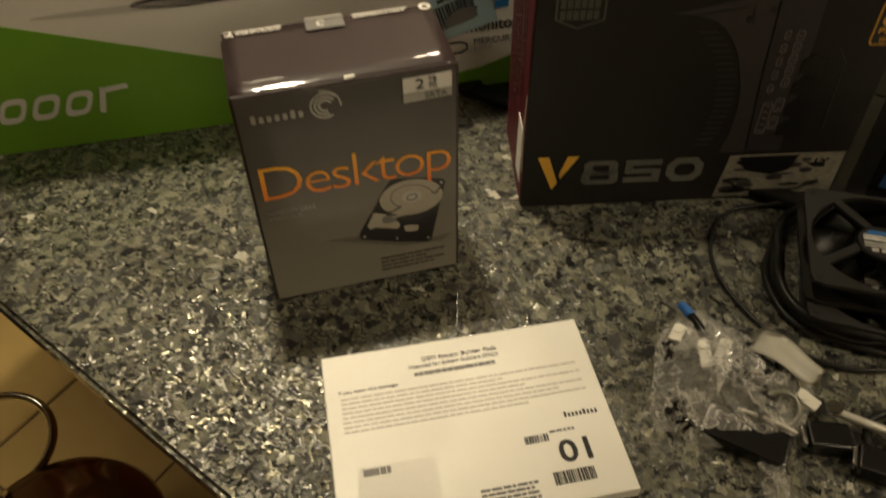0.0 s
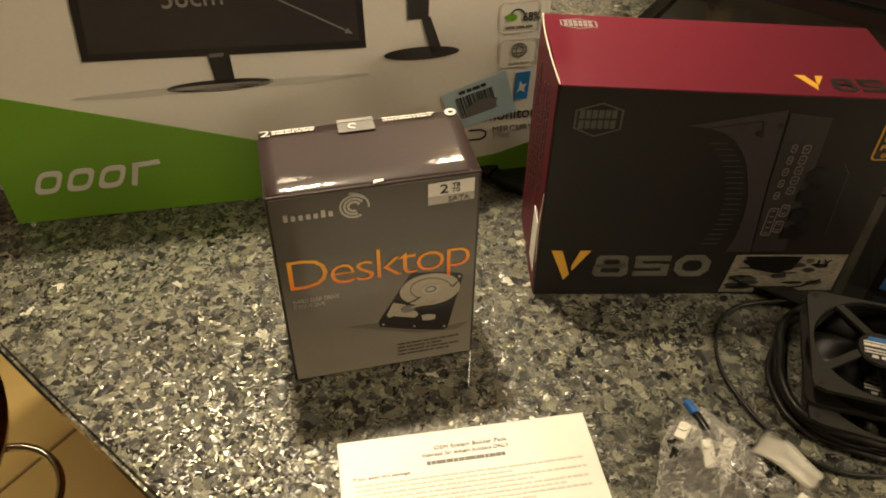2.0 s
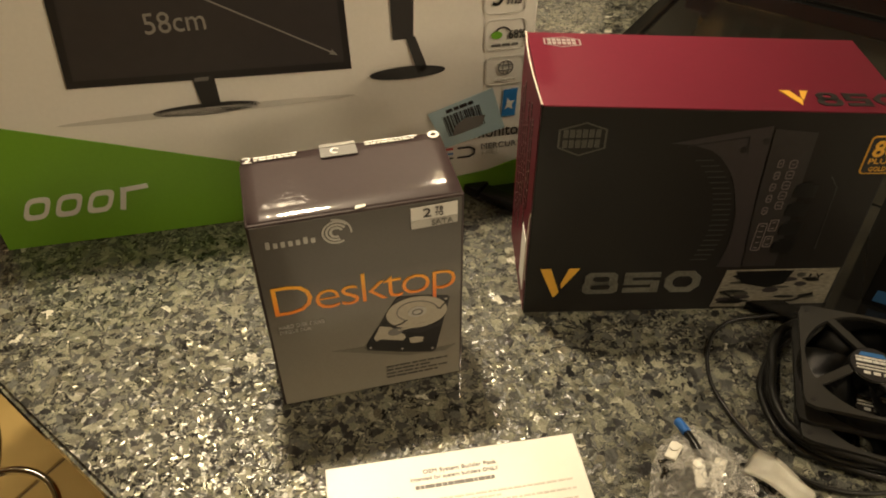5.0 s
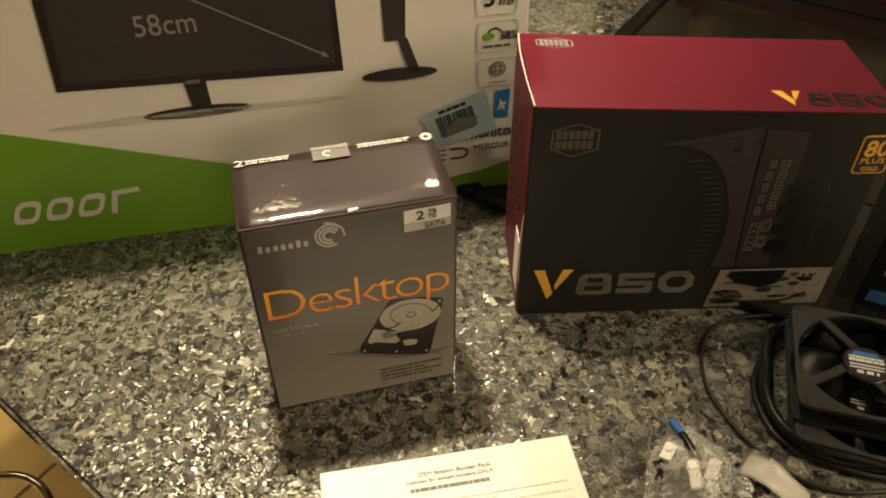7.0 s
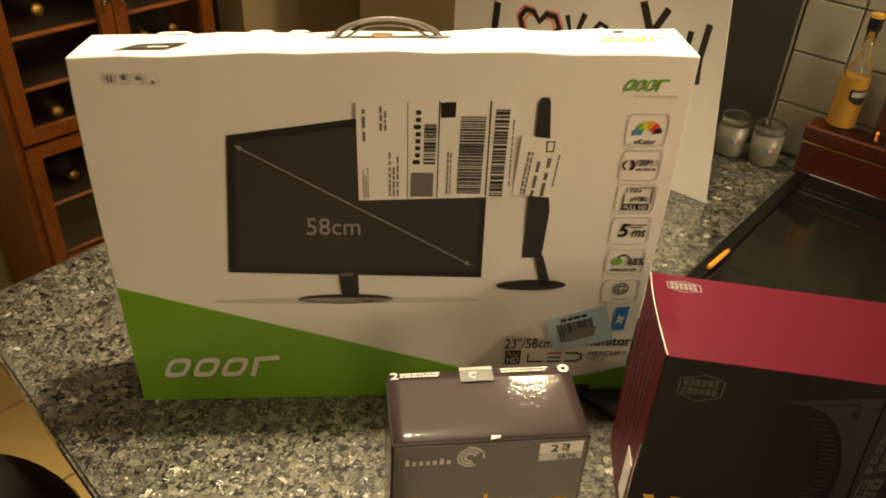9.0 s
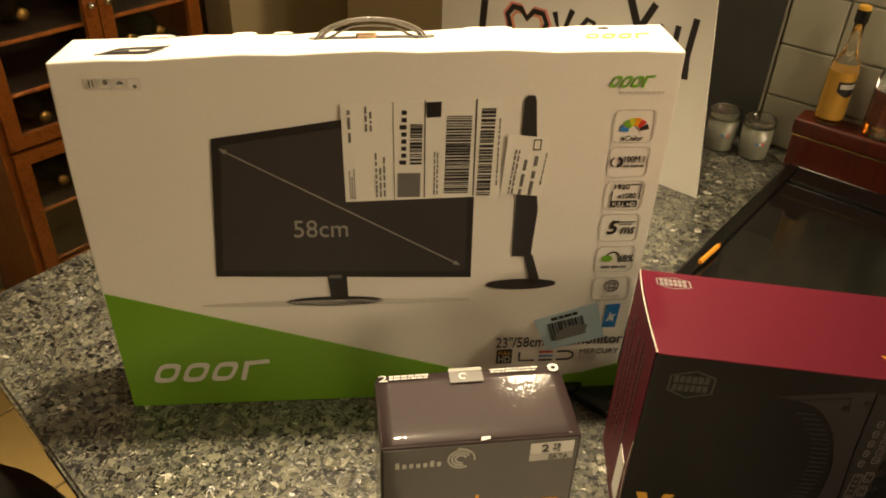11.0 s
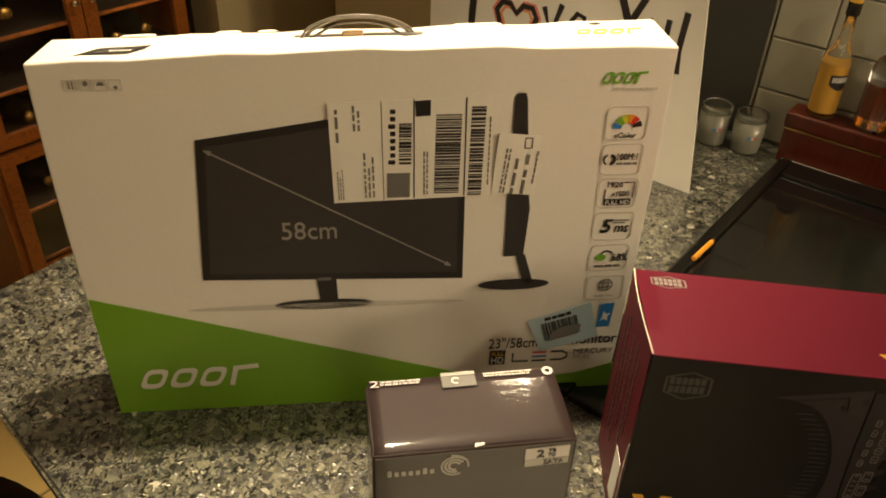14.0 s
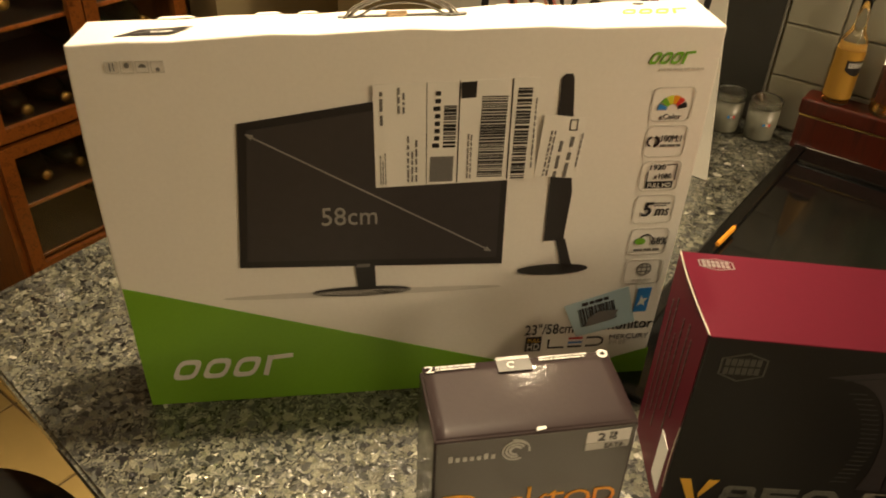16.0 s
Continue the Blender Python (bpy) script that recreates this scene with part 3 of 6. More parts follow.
def on_top(ob, lift=0.0008):
    """Lays a flat print, built at height 0, on the carton's top."""
    for v in ob.data.vertices:
        v.co.z += carton_top(v.co.x, v.co.y) + lift
    return ob


acer = thing("monitor_carton", "large white and green cardboard monitor carton standing upright", "carton", pose(0, 0, CZ))
body = bmesh.new()
nx, nz = 14, 10
grid_f = {}
for side in (0, 1):
    for i in range(nx + 1):
        for k in range(nz + 1):
            u, v = i / nx, k / nz
            swell = 0.004 * math.sin(math.pi * u) * math.sin(math.pi * v)
            x = AW * u + (0.0 if 0 < i < nx else 0.005 * math.sin(2.4 * v) if i else -0.0078 * math.sin(2.5 * v))
            z = AH * v
            if k == nz:
                z = carton_top(AW * u, AD * side) + 0.0012 * math.sin(i * 2.1 + side) * (0 < i < nx)
            grid_f[side, i, k] = body.verts.new((x, (0.001 if side == 0 else AD + swell), z))
for i in range(nx):
    for k in range(nz):
        body.faces.new((grid_f[0, i, k], grid_f[0, i + 1, k], grid_f[0, i + 1, k + 1], grid_f[0, i, k + 1]))
        body.faces.new((grid_f[1, i, k], grid_f[1, i, k + 1], grid_f[1, i + 1, k + 1], grid_f[1, i + 1, k]))
for i in range(nx):
    body.faces.new((grid_f[0, i, nz], grid_f[0, i + 1, nz], grid_f[1, i + 1, nz], grid_f[1, i, nz]))
    body.faces.new((grid_f[0, i, 0], grid_f[1, i, 0], grid_f[1, i + 1, 0], grid_f[0, i + 1, 0]))
for k in range(nz):
    body.faces.new((grid_f[0, 0, k], grid_f[0, 0, k + 1], grid_f[1, 0, k + 1], grid_f[1, 0, k]))
    body.faces.new((grid_f[0, nx, k], grid_f[1, nx, k], grid_f[1, nx, k + 1], grid_f[0, nx, k + 1]))
bmesh.ops.recalc_face_normals(body, faces=body.faces)
rim = [e for e in body.edges if len(e.link_faces) == 2 and e.calc_face_angle(0) > 0.9]
bmesh.ops.bevel(body, geom=rim, offset=0.002, segments=2, affect="EDGES", profile=0.5)
part("box", body, CARD_WHITE, acer)
F1, F2, F3, F4 = front_at(0.0), front_at(0.0006), front_at(0.0012), front_at(0.0018)
flat("green_band", prism([(-0.002, 0.001), (0.4, 0.001), (0.585, 0.001), (0.585, 0.044), (0.54, 0.030), (0.475, 0.022), (0.43, 0.028), (0.30, 0.070), (-0.004, 0.170)], 0.001), CARD_GREEN, acer, F1, "bright green printed band")
slanted_logo("brand_mark", acer, 0.029, 0.038, 0.160, 0.067, INK_WHITE, front_at(0.0011))
flat("stand_shadow", prism(ellipse(0.245, 0.150, 0.15, 0.004), 0.0006), INK_SOFT, acer, F1)
flat("screen_picture", prism([(0.131, 0.354), (0.388, 0.394), (0.393, 0.181), (0.117, 0.190)], 0.0006), INK_BEZEL, acer, F1, "printed picture of a black monitor")
flat("screen_face", prism([(0.139, 0.347), (0.382, 0.385), (0.386, 0.190), (0.125, 0.198)], 0.0005), INK_SCREEN, acer, F2)
flat("neck_picture", prism([(0.235, 0.186), (0.256, 0.186), (0.257, 0.155), (0.238, 0.155)], 0.0006), INK_BEZEL, acer, F1)
flat("foot_picture", prism(ellipse(0.242, 0.152, 0.054, 0.0065), 0.0006), INK_BEZEL, acer, F1)
flat("side_picture", prism([(0.434, 0.393), (0.437, 0.398), (0.444, 0.398), (0.446, 0.393), (0.457, 0.287), (0.460, 0.268), (0.458, 0.208), (0.437, 0.208), (0.435, 0.287)], 0.0006), INK_BEZEL, acer, F1, "printed side view of a black monitor")
flat("side_arm_picture", prism([(0.450, 0.210), (0.460, 0.210), (0.473, 0.170), (0.461, 0.170)], 0.0006), INK_BEZEL, acer, F1)
flat("side_foot_picture", prism(ellipse(0.451, 0.1695, 0.040, 0.0072), 0.0006), INK_BEZEL, acer, F1)
flat("screen_mark", prism([(0.236, 0.1845), (0.250, 0.1845), (0.251, 0.1885), (0.237, 0.1885)], 0.0004), INK_GREY, acer, front_at(0.0007))
word("size_lettering", "58cm", 0.203, 0.239, 0.056, 0.021, INK_SILVER, acer, front_at(0.0011))
arr = bar(0.140, 0.342, 0.377, 0.2005, 0.0013, 0.0005)
prism([(0.137, 0.344), (0.145, 0.3425), (0.142, 0.3375)], 0.0005, arr)
prism([(0.380, 0.1985), (0.372, 0.2000), (0.375, 0.2050)], 0.0005, arr)
flat("diagonal_arrow", arr, INK_SILVER, acer, front_at(0.0011))

# delivery label, stuck sideways
lab = flat("delivery_label", prism([(0.256, 0.391), (0.412, 0.396), (0.417, 0.287), (0.258, 0.282)], 0.0006), PAPER, acer, front_at(0.0013), "white delivery label with bar codes")
L1 = front_at(0.0019)
flat("rule", bar(0.308, 0.284, 0.306, 0.392, 0.0006, 0.0004), INK_BLACK, lab, L1)
flat("rule", bar(0.3385, 0.286, 0.3370, 0.394, 0.0011, 0.0004), INK_BLACK, lab, L1)
flat("rule", bar(0.389, 0.288, 0.387, 0.395, 0.0014, 0.0004), INK_BLACK, lab, L1)
flat("black_square", prism([(0.339, 0.376), (0.353, 0.377), (0.353, 0.393), (0.338, 0.392)], 0.0005), INK_BLACK, lab, L1)
barcode(lab, 0.3585, 0.291, 0.3835, 0.378, True, INK_BLACK, L1, 3, 44)
barcode(lab, 0.3925, 0.288, 0.4065, 0.386, True, INK_BLACK, L1, 4, 34)
barcode(lab, 0.323, 0.325, 0.335, 0.369, True, INK_BLACK, L1, 5, 16)
rnd = random.Random(8)
flat("plain_block", prism([(0.311, 0.287), (0.334, 0.287), (0.334, 0.315), (0.311, 0.315)], 0.0004), INK_GREY, lab, L1)
turned = front_at(0.0019) @ Matrix.Translation((0.322, 0.325, 0)) @ pose(0, 0, 0, 0, 0, 90)
blocks_row(lab, "routing_code", 0.0, 0.0025, 0.062, 0.0095, 8, INK_BLACK, turned)
for k, (bx, by, ln, ht, rows) in enumerate(((0.267, 0.350, 0.034, 0.006, 1), (0.287, 0.362, 0.026, 0.009, 2), (0.300, 0.288, 0.05, 0.012, 3), (0.269, 0.286, 0.034, 0.007, 3), (0.353, 0.290, 0.05, 0.006, 2), (0.414, 0.30, 0.075, 0.003, 1))):
    bars_text(lab, "small_print", 0, 0, ln, ht, rows, INK_GREY, front_at(0.0019) @ Matrix.Translation((bx, by, 0)) @ pose(0, 0, 0, 0, 0, 91), 20 + k, 0.45, 0.5)
lab2 = flat("second_label", prism([(0.421, 0.358), (0.463, 0.353), (0.462, 0.286), (0.417, 0.290)], 0.0005), PAPER, acer, front_at(0.0020), "small translucent label with print")
for k, (bx, by, ln, ht, rows) in enumerate(((0.452, 0.288, 0.045, 0.008, 1), (0.441, 0.288, 0.045, 0.007, 1), (0.431, 0.290, 0.05, 0.007, 2), (0.460, 0.30, 0.04, 0.003, 1))):
    bars_text(lab2, "small_print", 0, 0, ln, ht, rows, INK_GREY, front_at(0.0026) @ Matrix.Translation((bx, by, 0)) @ pose(0, 0, 0, 0, 0, 85), 40 + k, 0.45, 0.5)
sq = [(0.447, 0.340), (0.455, 0.340), (0.455, 0.352), (0.447, 0.352)]
flat("tick_box", frame_outline(sq, [(0.448, 0.341), (0.454, 0.341), (0.454, 0.351), (0.448, 0.351)], 0.0004), INK_BLACK, lab2, front_at(0.0026))

# feature badges down the side
BADGES = [(0.527, 0.346, 0.570, 0.383), (0.528, 0.306, 0.571, 0.342), (0.530, 0.266, 0.573, 0.302), (0.531, 0.225, 0.575, 0.261), (0.533, 0.184, 0.577, 0.219), (0.535, 0.143, 0.579, 0.177)]
badges = []
for x0, y0, x1, y1 in BADGES:
    o = [(x0 + p, y0 + q) for p, q in round_rect(x1 - x0, y1 - y0, 0.007)]
    i = [(x0 + 0.0011 + p, y0 + 0.0011 + q) for p, q in round_rect(x1 - x0 - 0.0022, y1 - y0 - 0.0022, 0.006)]
    badges.append(flat("badge", frame_outline(o, i, 0.0006), INK_SOFT, acer, F1, "rounded badge outline"))
for k, (a0, mt) in enumerate(((172, INK_BLUE), (140, INK_GREEN), (112, INK_YELLOW), (84, INK_ORANGE), (56, INK_RED), (26, INK_BLACK))):
    flat("colour_fan", stroke(arc(0.549, 0.359, 0.0105, a0 - 18, a0 + 8, 5), 0.009, 0.0006), mt, badges[0], F1)
word("badge_lettering", "eColor", 0.5375, 0.3485, 0.022, 0.0058, INK_BLACK, badges[0], F1)
flat("disc", stroke(arc(0.537, 0.324, 0.005, -80, 80), 0.003, 0.0006), INK_BLACK, badges[1], F1)
flat("disc", stroke(arc(0.536, 0.324, 0.0053, 110, 250), 0.0018, 0.0006), INK_BLACK, badges[1], F1)
word("badge_lettering", "100M:1", 0.5445, 0.3235, 0.021, 0.0075, INK_BLACK, badges[1], F1)
bars_text(badges[1], "small_print", 0.5445, 0.317, 0.566, 0.3215, 1, INK_GREY, F1, 51)
word("badge_lettering", "1920", 0.5395, 0.2915, 0.0165, 0.0062, INK_BLACK, badges[2], F1)
word("badge_lettering", "x1080", 0.545, 0.2805, 0.019, 0.0062, INK_BLACK, badges[2], F1)
flat("plate", prism([(0.538, 0.2695), (0.567, 0.2695), (0.567, 0.2775), (0.538, 0.2775)], 0.0006), INK_BLACK, badges[2], F1)
word("badge_lettering", "FULL HD", 0.540, 0.2708, 0.025, 0.0052, INK_WHITE, badges[2], F2)
flat("bracket", stroke([(0.557, 0.297), (0.568, 0.297), (0.568, 0.279)], 0.0012, 0.0006, stroke([(0.538, 0.289), (0.538, 0.277)], 0.0012, 0.0006)), INK_BLACK, badges[2], F1)
word("badge_lettering", "5", 0.5395, 0.2345, 0.0125, 0.0175, INK_BLACK, badges[3], F1, 0.2, 0.02)
word("badge_lettering", "ms", 0.555, 0.2350, 0.0155, 0.0085, INK_BLACK, badges[3], F1, 0.2)
flat("speed_lines", bar(0.552, 0.2505, 0.570, 0.2505, 0.0014, 0.0006, bar(0.552, 0.2475, 0.566, 0.2475, 0.0012, 0.0006)), INK_GREY, badges[3], F1)
word("badge_lettering", "68%", 0.5585, 0.197, 0.0175, 0.0095, INK_BLACK, badges[4], F1)
flat("leaf", prism(ellipse(0.5455, 0.202, 0.006, 0.0042), 0.0006), INK_GREEN, badges[4], F1)
flat("sun_rays", stroke(arc(0.552, 0.203, 0.0075, 20, 160), 0.0014, 0.0006), INK_BLACK, badges[4], F1)
bars_text(badges[4], "small_print", 0.540, 0.188, 0.571, 0.193, 1, INK_GREY, F1, 53)
globe = frame_outline(ellipse(0.557, 0.1635, 0.0085, 0.0085), ellipse(0.557, 0.1635, 0.0074, 0.0074), 0.0006)
frame_outline(ellipse(0.557, 0.1635, 0.0038, 0.0085), ellipse(0.557, 0.1635, 0.0028, 0.0078), 0.0006, globe)
bar(0.549, 0.1665, 0.565, 0.1665, 0.0010, 0.0006, globe)
bar(0.549, 0.1605, 0.565, 0.1605, 0.0010, 0.0006, globe)
flat("globe", globe, INK_GREY, badges[5], F1)
bars_text(badges[5], "small_print", 0.546, 0.1465, 0.568, 0.151, 1, INK_SOFT, F1, 54)
slanted_logo("brand_mark", acer, 0.517, 0.406, 0.559, 0.418, INK_GREEN, F1)
bars_text(acer, "tag_line", 0.528, 0.3995, 0.572, 0.4025, 1, INK_SOFT, F1, 55, 0.8)
for k in range(4):
    x = 0.026 + k * 0.0128
    sq_o = [(x + p, 0.405 + q) for p, q in ((0, 0), (0.011, 0), (0.011, 0.011), (0, 0.011))]
    sq_i = [(x + p, 0.405 + q) for p, q in ((0.0007, 0.0007), (0.0103, 0.0007), (0.0103, 0.0103), (0.0007, 0.0103))]
    hs = flat("handling_sign", frame_outline(sq_o, sq_i, 0.0006), INK_SOFT, acer, F1)
    mark = [bar(x + 0.004, 0.407, x + 0.004, 0.414, 0.0011, 0.0006, bar(x + 0.007, 0.407, x + 0.007, 0.414, 0.0011, 0.0006)), prism(ellipse(x + 0.0055, 0.412, 0.0022, 0.0026, 12), 0.0006), prism(arc(x + 0.0055, 0.410, 0.0032, 0, 180, 8), 0.0006), prism(ellipse(x + 0.0055, 0.408, 0.0018, 0.0018, 10), 0.0006)][k]
    flat("pictogram", mark, INK_GREY, hs, F1)
word("size_lettering", '23"/58cm', 0.429, 0.0745, 0.058, 0.0155, INK_BLACK, acer, F1)
word("kind_lettering", "monitor", 0.524, 0.0765, 0.059, 0.0135, INK_BLACK, acer, F1)
hd = flat("plate", prism([(0.431, 0.049), (0.450, 0.049), (0.450, 0.071), (0.431, 0.071)], 0.0006), INK_BLACK, acer, F1)
word("plate_lettering", "FULL", 0.4335, 0.0635, 0.0145, 0.005, INK_GOLD, hd, F2)
word("plate_lettering", "HD", 0.4335, 0.0515, 0.0145, 0.0095, INK_WHITE, hd, F2)
led = bmesh.new()
stroke([(0.459, 0.0655), (0.459, 0.0525), (0.478, 0.0525)], 0.0022, 0.0006, led)
stroke([(0.483, 0.0525), (0.500, 0.0525)], 0.0022, 0.0006, led)
stroke([(0.505, 0.0525), (0.519, 0.0525), (0.525, 0.056), (0.525, 0.062), (0.519, 0.0655), (0.505, 0.0655)], 0.0022, 0.0006, led)
flat("led_lettering", led, INK_BLACK, acer, F1)
flat("led_bar", bar(0.483, 0.0655, 0.500, 0.0655, 0.0022, 0.0006), INK_RED, acer, F1)
flat("led_bar", bar(0.483, 0.059, 0.500, 0.059, 0.0022, 0.0006), INK_BLUE, acer, F1)
word("note_lettering", "MERCURY", 0.533, 0.0605, 0.048, 0.0075, INK_GREY, acer, F1)
word("note_lettering", "FREE", 0.534, 0.0525, 0.021, 0.006, INK_SOFT, acer, F1)
flat("energy_badge", prism([(0.555, 0.102), (0.5705, 0.102), (0.572, 0.137), (0.556, 0.136)], 0.0006), INK_BLUE, acer, F1, "small blue printed badge")
st = prism([(0.561, 0.126), (0.564, 0.121), (0.569, 0.122), (0.566, 0.117), (0.567, 0.111), (0.562, 0.114), (0.558, 0.111), (0.560, 0.117)], 0.0004)
flat("star", st, INK_WHITE, acer, F2)
tp = flat("blue_sticker", prism([(0.471, 0.116), (0.543, 0.141), (0.559, 0.088), (0.491, 0.069)], 0.0006), BLUE_TAPE, acer, front_at(0.0013), "pale blue sticker with a bar code")
TF = front_at(0.0019) @ Matrix.Translation((0.492, 0.074, 0)) @ pose(0, 0, 0, 0, 0, 17)
barcode(tp, 0.006, 0.0085, 0.049, 0.036, False, INK_BLACK, TF, 6, 22)
bars_text(tp, "small_print", 0.012, 0.039, 0.044, 0.044, 1, INK_BLACK, TF, 61, 0.8)
flat("smudge", prism([(0.010, 0.008), (0.044, 0.008), (0.052, 0.020), (0.030, 0.026), (0.016, 0.020)], 0.0005), INK_GREY, tp, TF @ Matrix.Translation((0, 0, 0.0005)))
# top panel
FLAT = top_at(0.0)
on_top(flat("top_picture", prism([(0.034, 0.016), (0.080, 0.018), (0.098, 0.040), (0.052, 0.037)], 0.0006), INK_BEZEL, acer, FLAT, "printed picture of a dark screen"))
on_top(flat("top_picture_line", bar(0.050, 0.022, 0.086, 0.036, 0.0012, 0.0004), INK_SILVER, acer, FLAT), 0.0016)
on_top(bars_text(acer, "small_print", 0.064, 0.021, 0.083, 0.025, 1, INK_WHITE, FLAT, 64, 0.8), 0.0016)
on_top(slanted_logo("brand_mark", acer, 0.497, 0.036, 0.563, 0.050, INK_YELLOW, FLAT))
HANDLE = grained("handle_plastic", (0.12, 0.105, 0.085), 0.3, vary=0.15, bump=0, coat=0.3)
HB = AH - 0.0035
strap = tube([(0.236, 0.050, HB + 0.001), (0.246, 0.051, HB + 0.011), (0.270, 0.052, HB + 0.0205), (0.304, 0.053, HB + 0.0205), (0.328, 0.054, HB + 0.012), (0.340, 0.055, HB + 0.001)], 0.0019, 8)
for off in (-0.0035, 0.0035):
    tube([(0.236 + off, 0.048, HB + 0.001), (0.246 + off, 0.049, HB + 0.0095 - off), (0.270, 0.050, HB + 0.019 - off), (0.304, 0.051, HB + 0.019 - off), (0.328 - off, 0.052, HB + 0.0105 - off), (0.340 - off, 0.053, HB + 0.001)], 0.0012, 6, strap)
part("carry_handle", strap, HANDLE, acer, "thin grey plastic carrying handle", smooth=True)
on_top(flat("handle_slot", prism(round_rect(0.122, 0.008, 0.0035), 0.0008), INK_GREY, acer, Matrix.Translation((0.227, 0.048, 0)), "dark slot round the handle"))
on_top(flat("handle_knuckle", prism(round_rect(0.020, 0.007, 0.003), 0.004), BROWN_CARD, acer, Matrix.Translation((0.272, 0.0475, 0))))
on_top(flat("vent_hole", prism(ellipse(0.522, 0.068, 0.006, 0.003), 0.0006), INK_BLACK, acer, FLAT))
# torn lips of the flaps along the back and the front corner
for x0, x1, lift in ((0.06, 0.095, 0.0012), (0.15, 0.175, 0.0016), (0.19, 0.21, 0.0010), (0.38, 0.43, 0.0012)):
    lip = prism([(x0, AD - 0.004), (x1, AD - 0.003), (x1 - 0.006, AD + 0.002), (x0 + 0.004, AD + 0.0015)], lift)
    on_top(flat("flap_lip", lip, CARD_WHITE, acer, FLAT), 0.0)

# ---- hard drive carton ----
SW, SH, SD = 0.167, 0.2185, 0.079
drive = thing("hard_drive_carton", "glossy dark grey upright cardboard carton with orange lettering", "carton", pose(0.286, -0.273, CZ, 0, 0, 2.4))
part("box", carton(SW, SD, SH - 0.004, bevel=0.0018), DRIVE_TOP, drive)
flat("front_print", prism([(0.0025, 0.002), (SW - 0.0025, 0.002), (SW - 0.0025, SH - 0.0062), (0.0025, SH - 0.0062)], 0.0005), DRIVE_FRONT, drive, F1, "grey printed front panel, paler towards the foot")
blocks_row(drive, "maker_name", 0.012, 0.1905, 0.052, 0.1975, 7, INK_SILVER, F2)
swirl = stroke(arc(0.066, 0.197, 0.0105, 40, 300), 0.0016, 0.0006)
stroke(arc(0.066, 0.197, 0.0075, 30, 290), 0.0018, 0.0006, swirl)
stroke(arc(0.066, 0.197, 0.0045, 20, 290), 0.002, 0.0006, swirl)
stroke(arc(0.064, 0.196, 0.0135, -5, 95), 0.0014, 0.0006, swirl)
flat("swirl_mark", swirl, INK_SILVER, drive, F2)
cap = flat("capacity_label", prism([(0.124, 0.188), (0.161, 0.189), (0.161, 0.2095), (0.124, 0.2085)], 0.0006), INK_WHITE, drive, F2, "white and grey capacity label")
flat("lower_half", prism([(0.124, 0.188), (0.161, 0.189), (0.161, 0.1965), (0.124, 0.196)], 0.0004), INK_SILVER, cap, F3)
word("capacity_lettering", "2", 0.1335, 0.1985, 0.0065, 0.0085, INK_BLACK, cap, F3)
word("capacity_lettering", "TB", 0.1430, 0.2035, 0.0065, 0.0038, INK_BLACK, cap, F3)
word("capacity_lettering", "TO", 0.1430, 0.1985, 0.0065, 0.0038, INK_BLACK, cap, F3)
word("capacity_lettering", "SATA", 0.1400, 0.1898, 0.0175, 0.0052, INK_GREY, cap, F4)
word("title_lettering", "Desktop", 0.009, 0.1065, 0.151, 0.0425, DESKTOP_INK, drive, F2, 0, -0.016, 0.0007, 0.84)
word("kind_lettering", "HARD DISK DRIVE", 0.0095, 0.1010, 0.038, 0.0045, INK_SILVER, drive, F2)
word("kind_lettering", "DISQUE DUR", 0.0095, 0.0945, 0.026, 0.0045, INK_SILVER, drive, F2)
flat("floor_shadow_print", prism([(0.050, 0.0625), (0.080, 0.0605), (0.112, 0.048), (0.142, 0.042), (0.161, 0.043), (0.151, 0.036), (0.116, 0.039), (0.085, 0.050)], 0.0003), SHADE_PRINT, drive, F2)
pic = flat("drive_picture", prism([(0.080, 0.056), (0.080, 0.063), (0.084, 0.070), (0.092, 0.084), (0.100, 0.099), (0.106, 0.110), (0.110, 0.1155), (0.113, 0.1155), (0.135, 0.112), (0.153, 0.107), (0.155, 0.1045), (0.153, 0.094), (0.150, 0.080), (0.142, 0.040), (0.138, 0.038), (0.109, 0.046)], 0.0005), INK_BLACK, drive, F2, "printed picture of an open hard drive")
P1, P2, P3 = front_at(0.0011), front_at(0.0015), front_at(0.0019)
flat("case_picture", prism([(0.093, 0.084), (0.087, 0.070), (0.089, 0.066), (0.093, 0.0675), (0.112, 0.061), (0.115, 0.064), (0.114, 0.068), (0.108, 0.073), (0.103, 0.080)], 0.0004), PLATTER, pic, P1)
flat("case_picture", prism([(0.118, 0.062), (0.124, 0.0625), (0.131, 0.060), (0.130, 0.055), (0.124, 0.0545), (0.119, 0.056)], 0.0004), PLATTER, pic, P1)
flat("case_picture", prism(ellipse(0.106, 0.074, 0.0065, 0.0045, 16), 0.0004), INK_GREY, pic, P2)
flat("platter_picture", prism([(0.1258 + 0.0265 * math.cos(a) + 0.003 * math.sin(a), 0.0935 + 0.0190 * math.sin(a) - 0.0035 * math.cos(a)) for a in [2 * math.pi * k / 40 for k in range(40)]], 0.0004), PLATTER, pic, P1, "silver platter")
flat("cover_picture", stroke([(0.1265 + 0.0180 * math.cos(a), 0.0945 + 0.0130 * math.sin(a) - 0.0025 * math.cos(a)) for a in [math.pi * (0.05 + 1.25 * k / 18) for k in range(19)]], 0.0010, 0.0003), INK_GREY, pic, P2)
flat("cover_edge", stroke([(0.095, 0.0865), (0.101, 0.0855), (0.106, 0.0815), (0.112, 0.083), (0.117, 0.0865)], 0.0013, 0.0003), INK_BLACK, pic, P2)
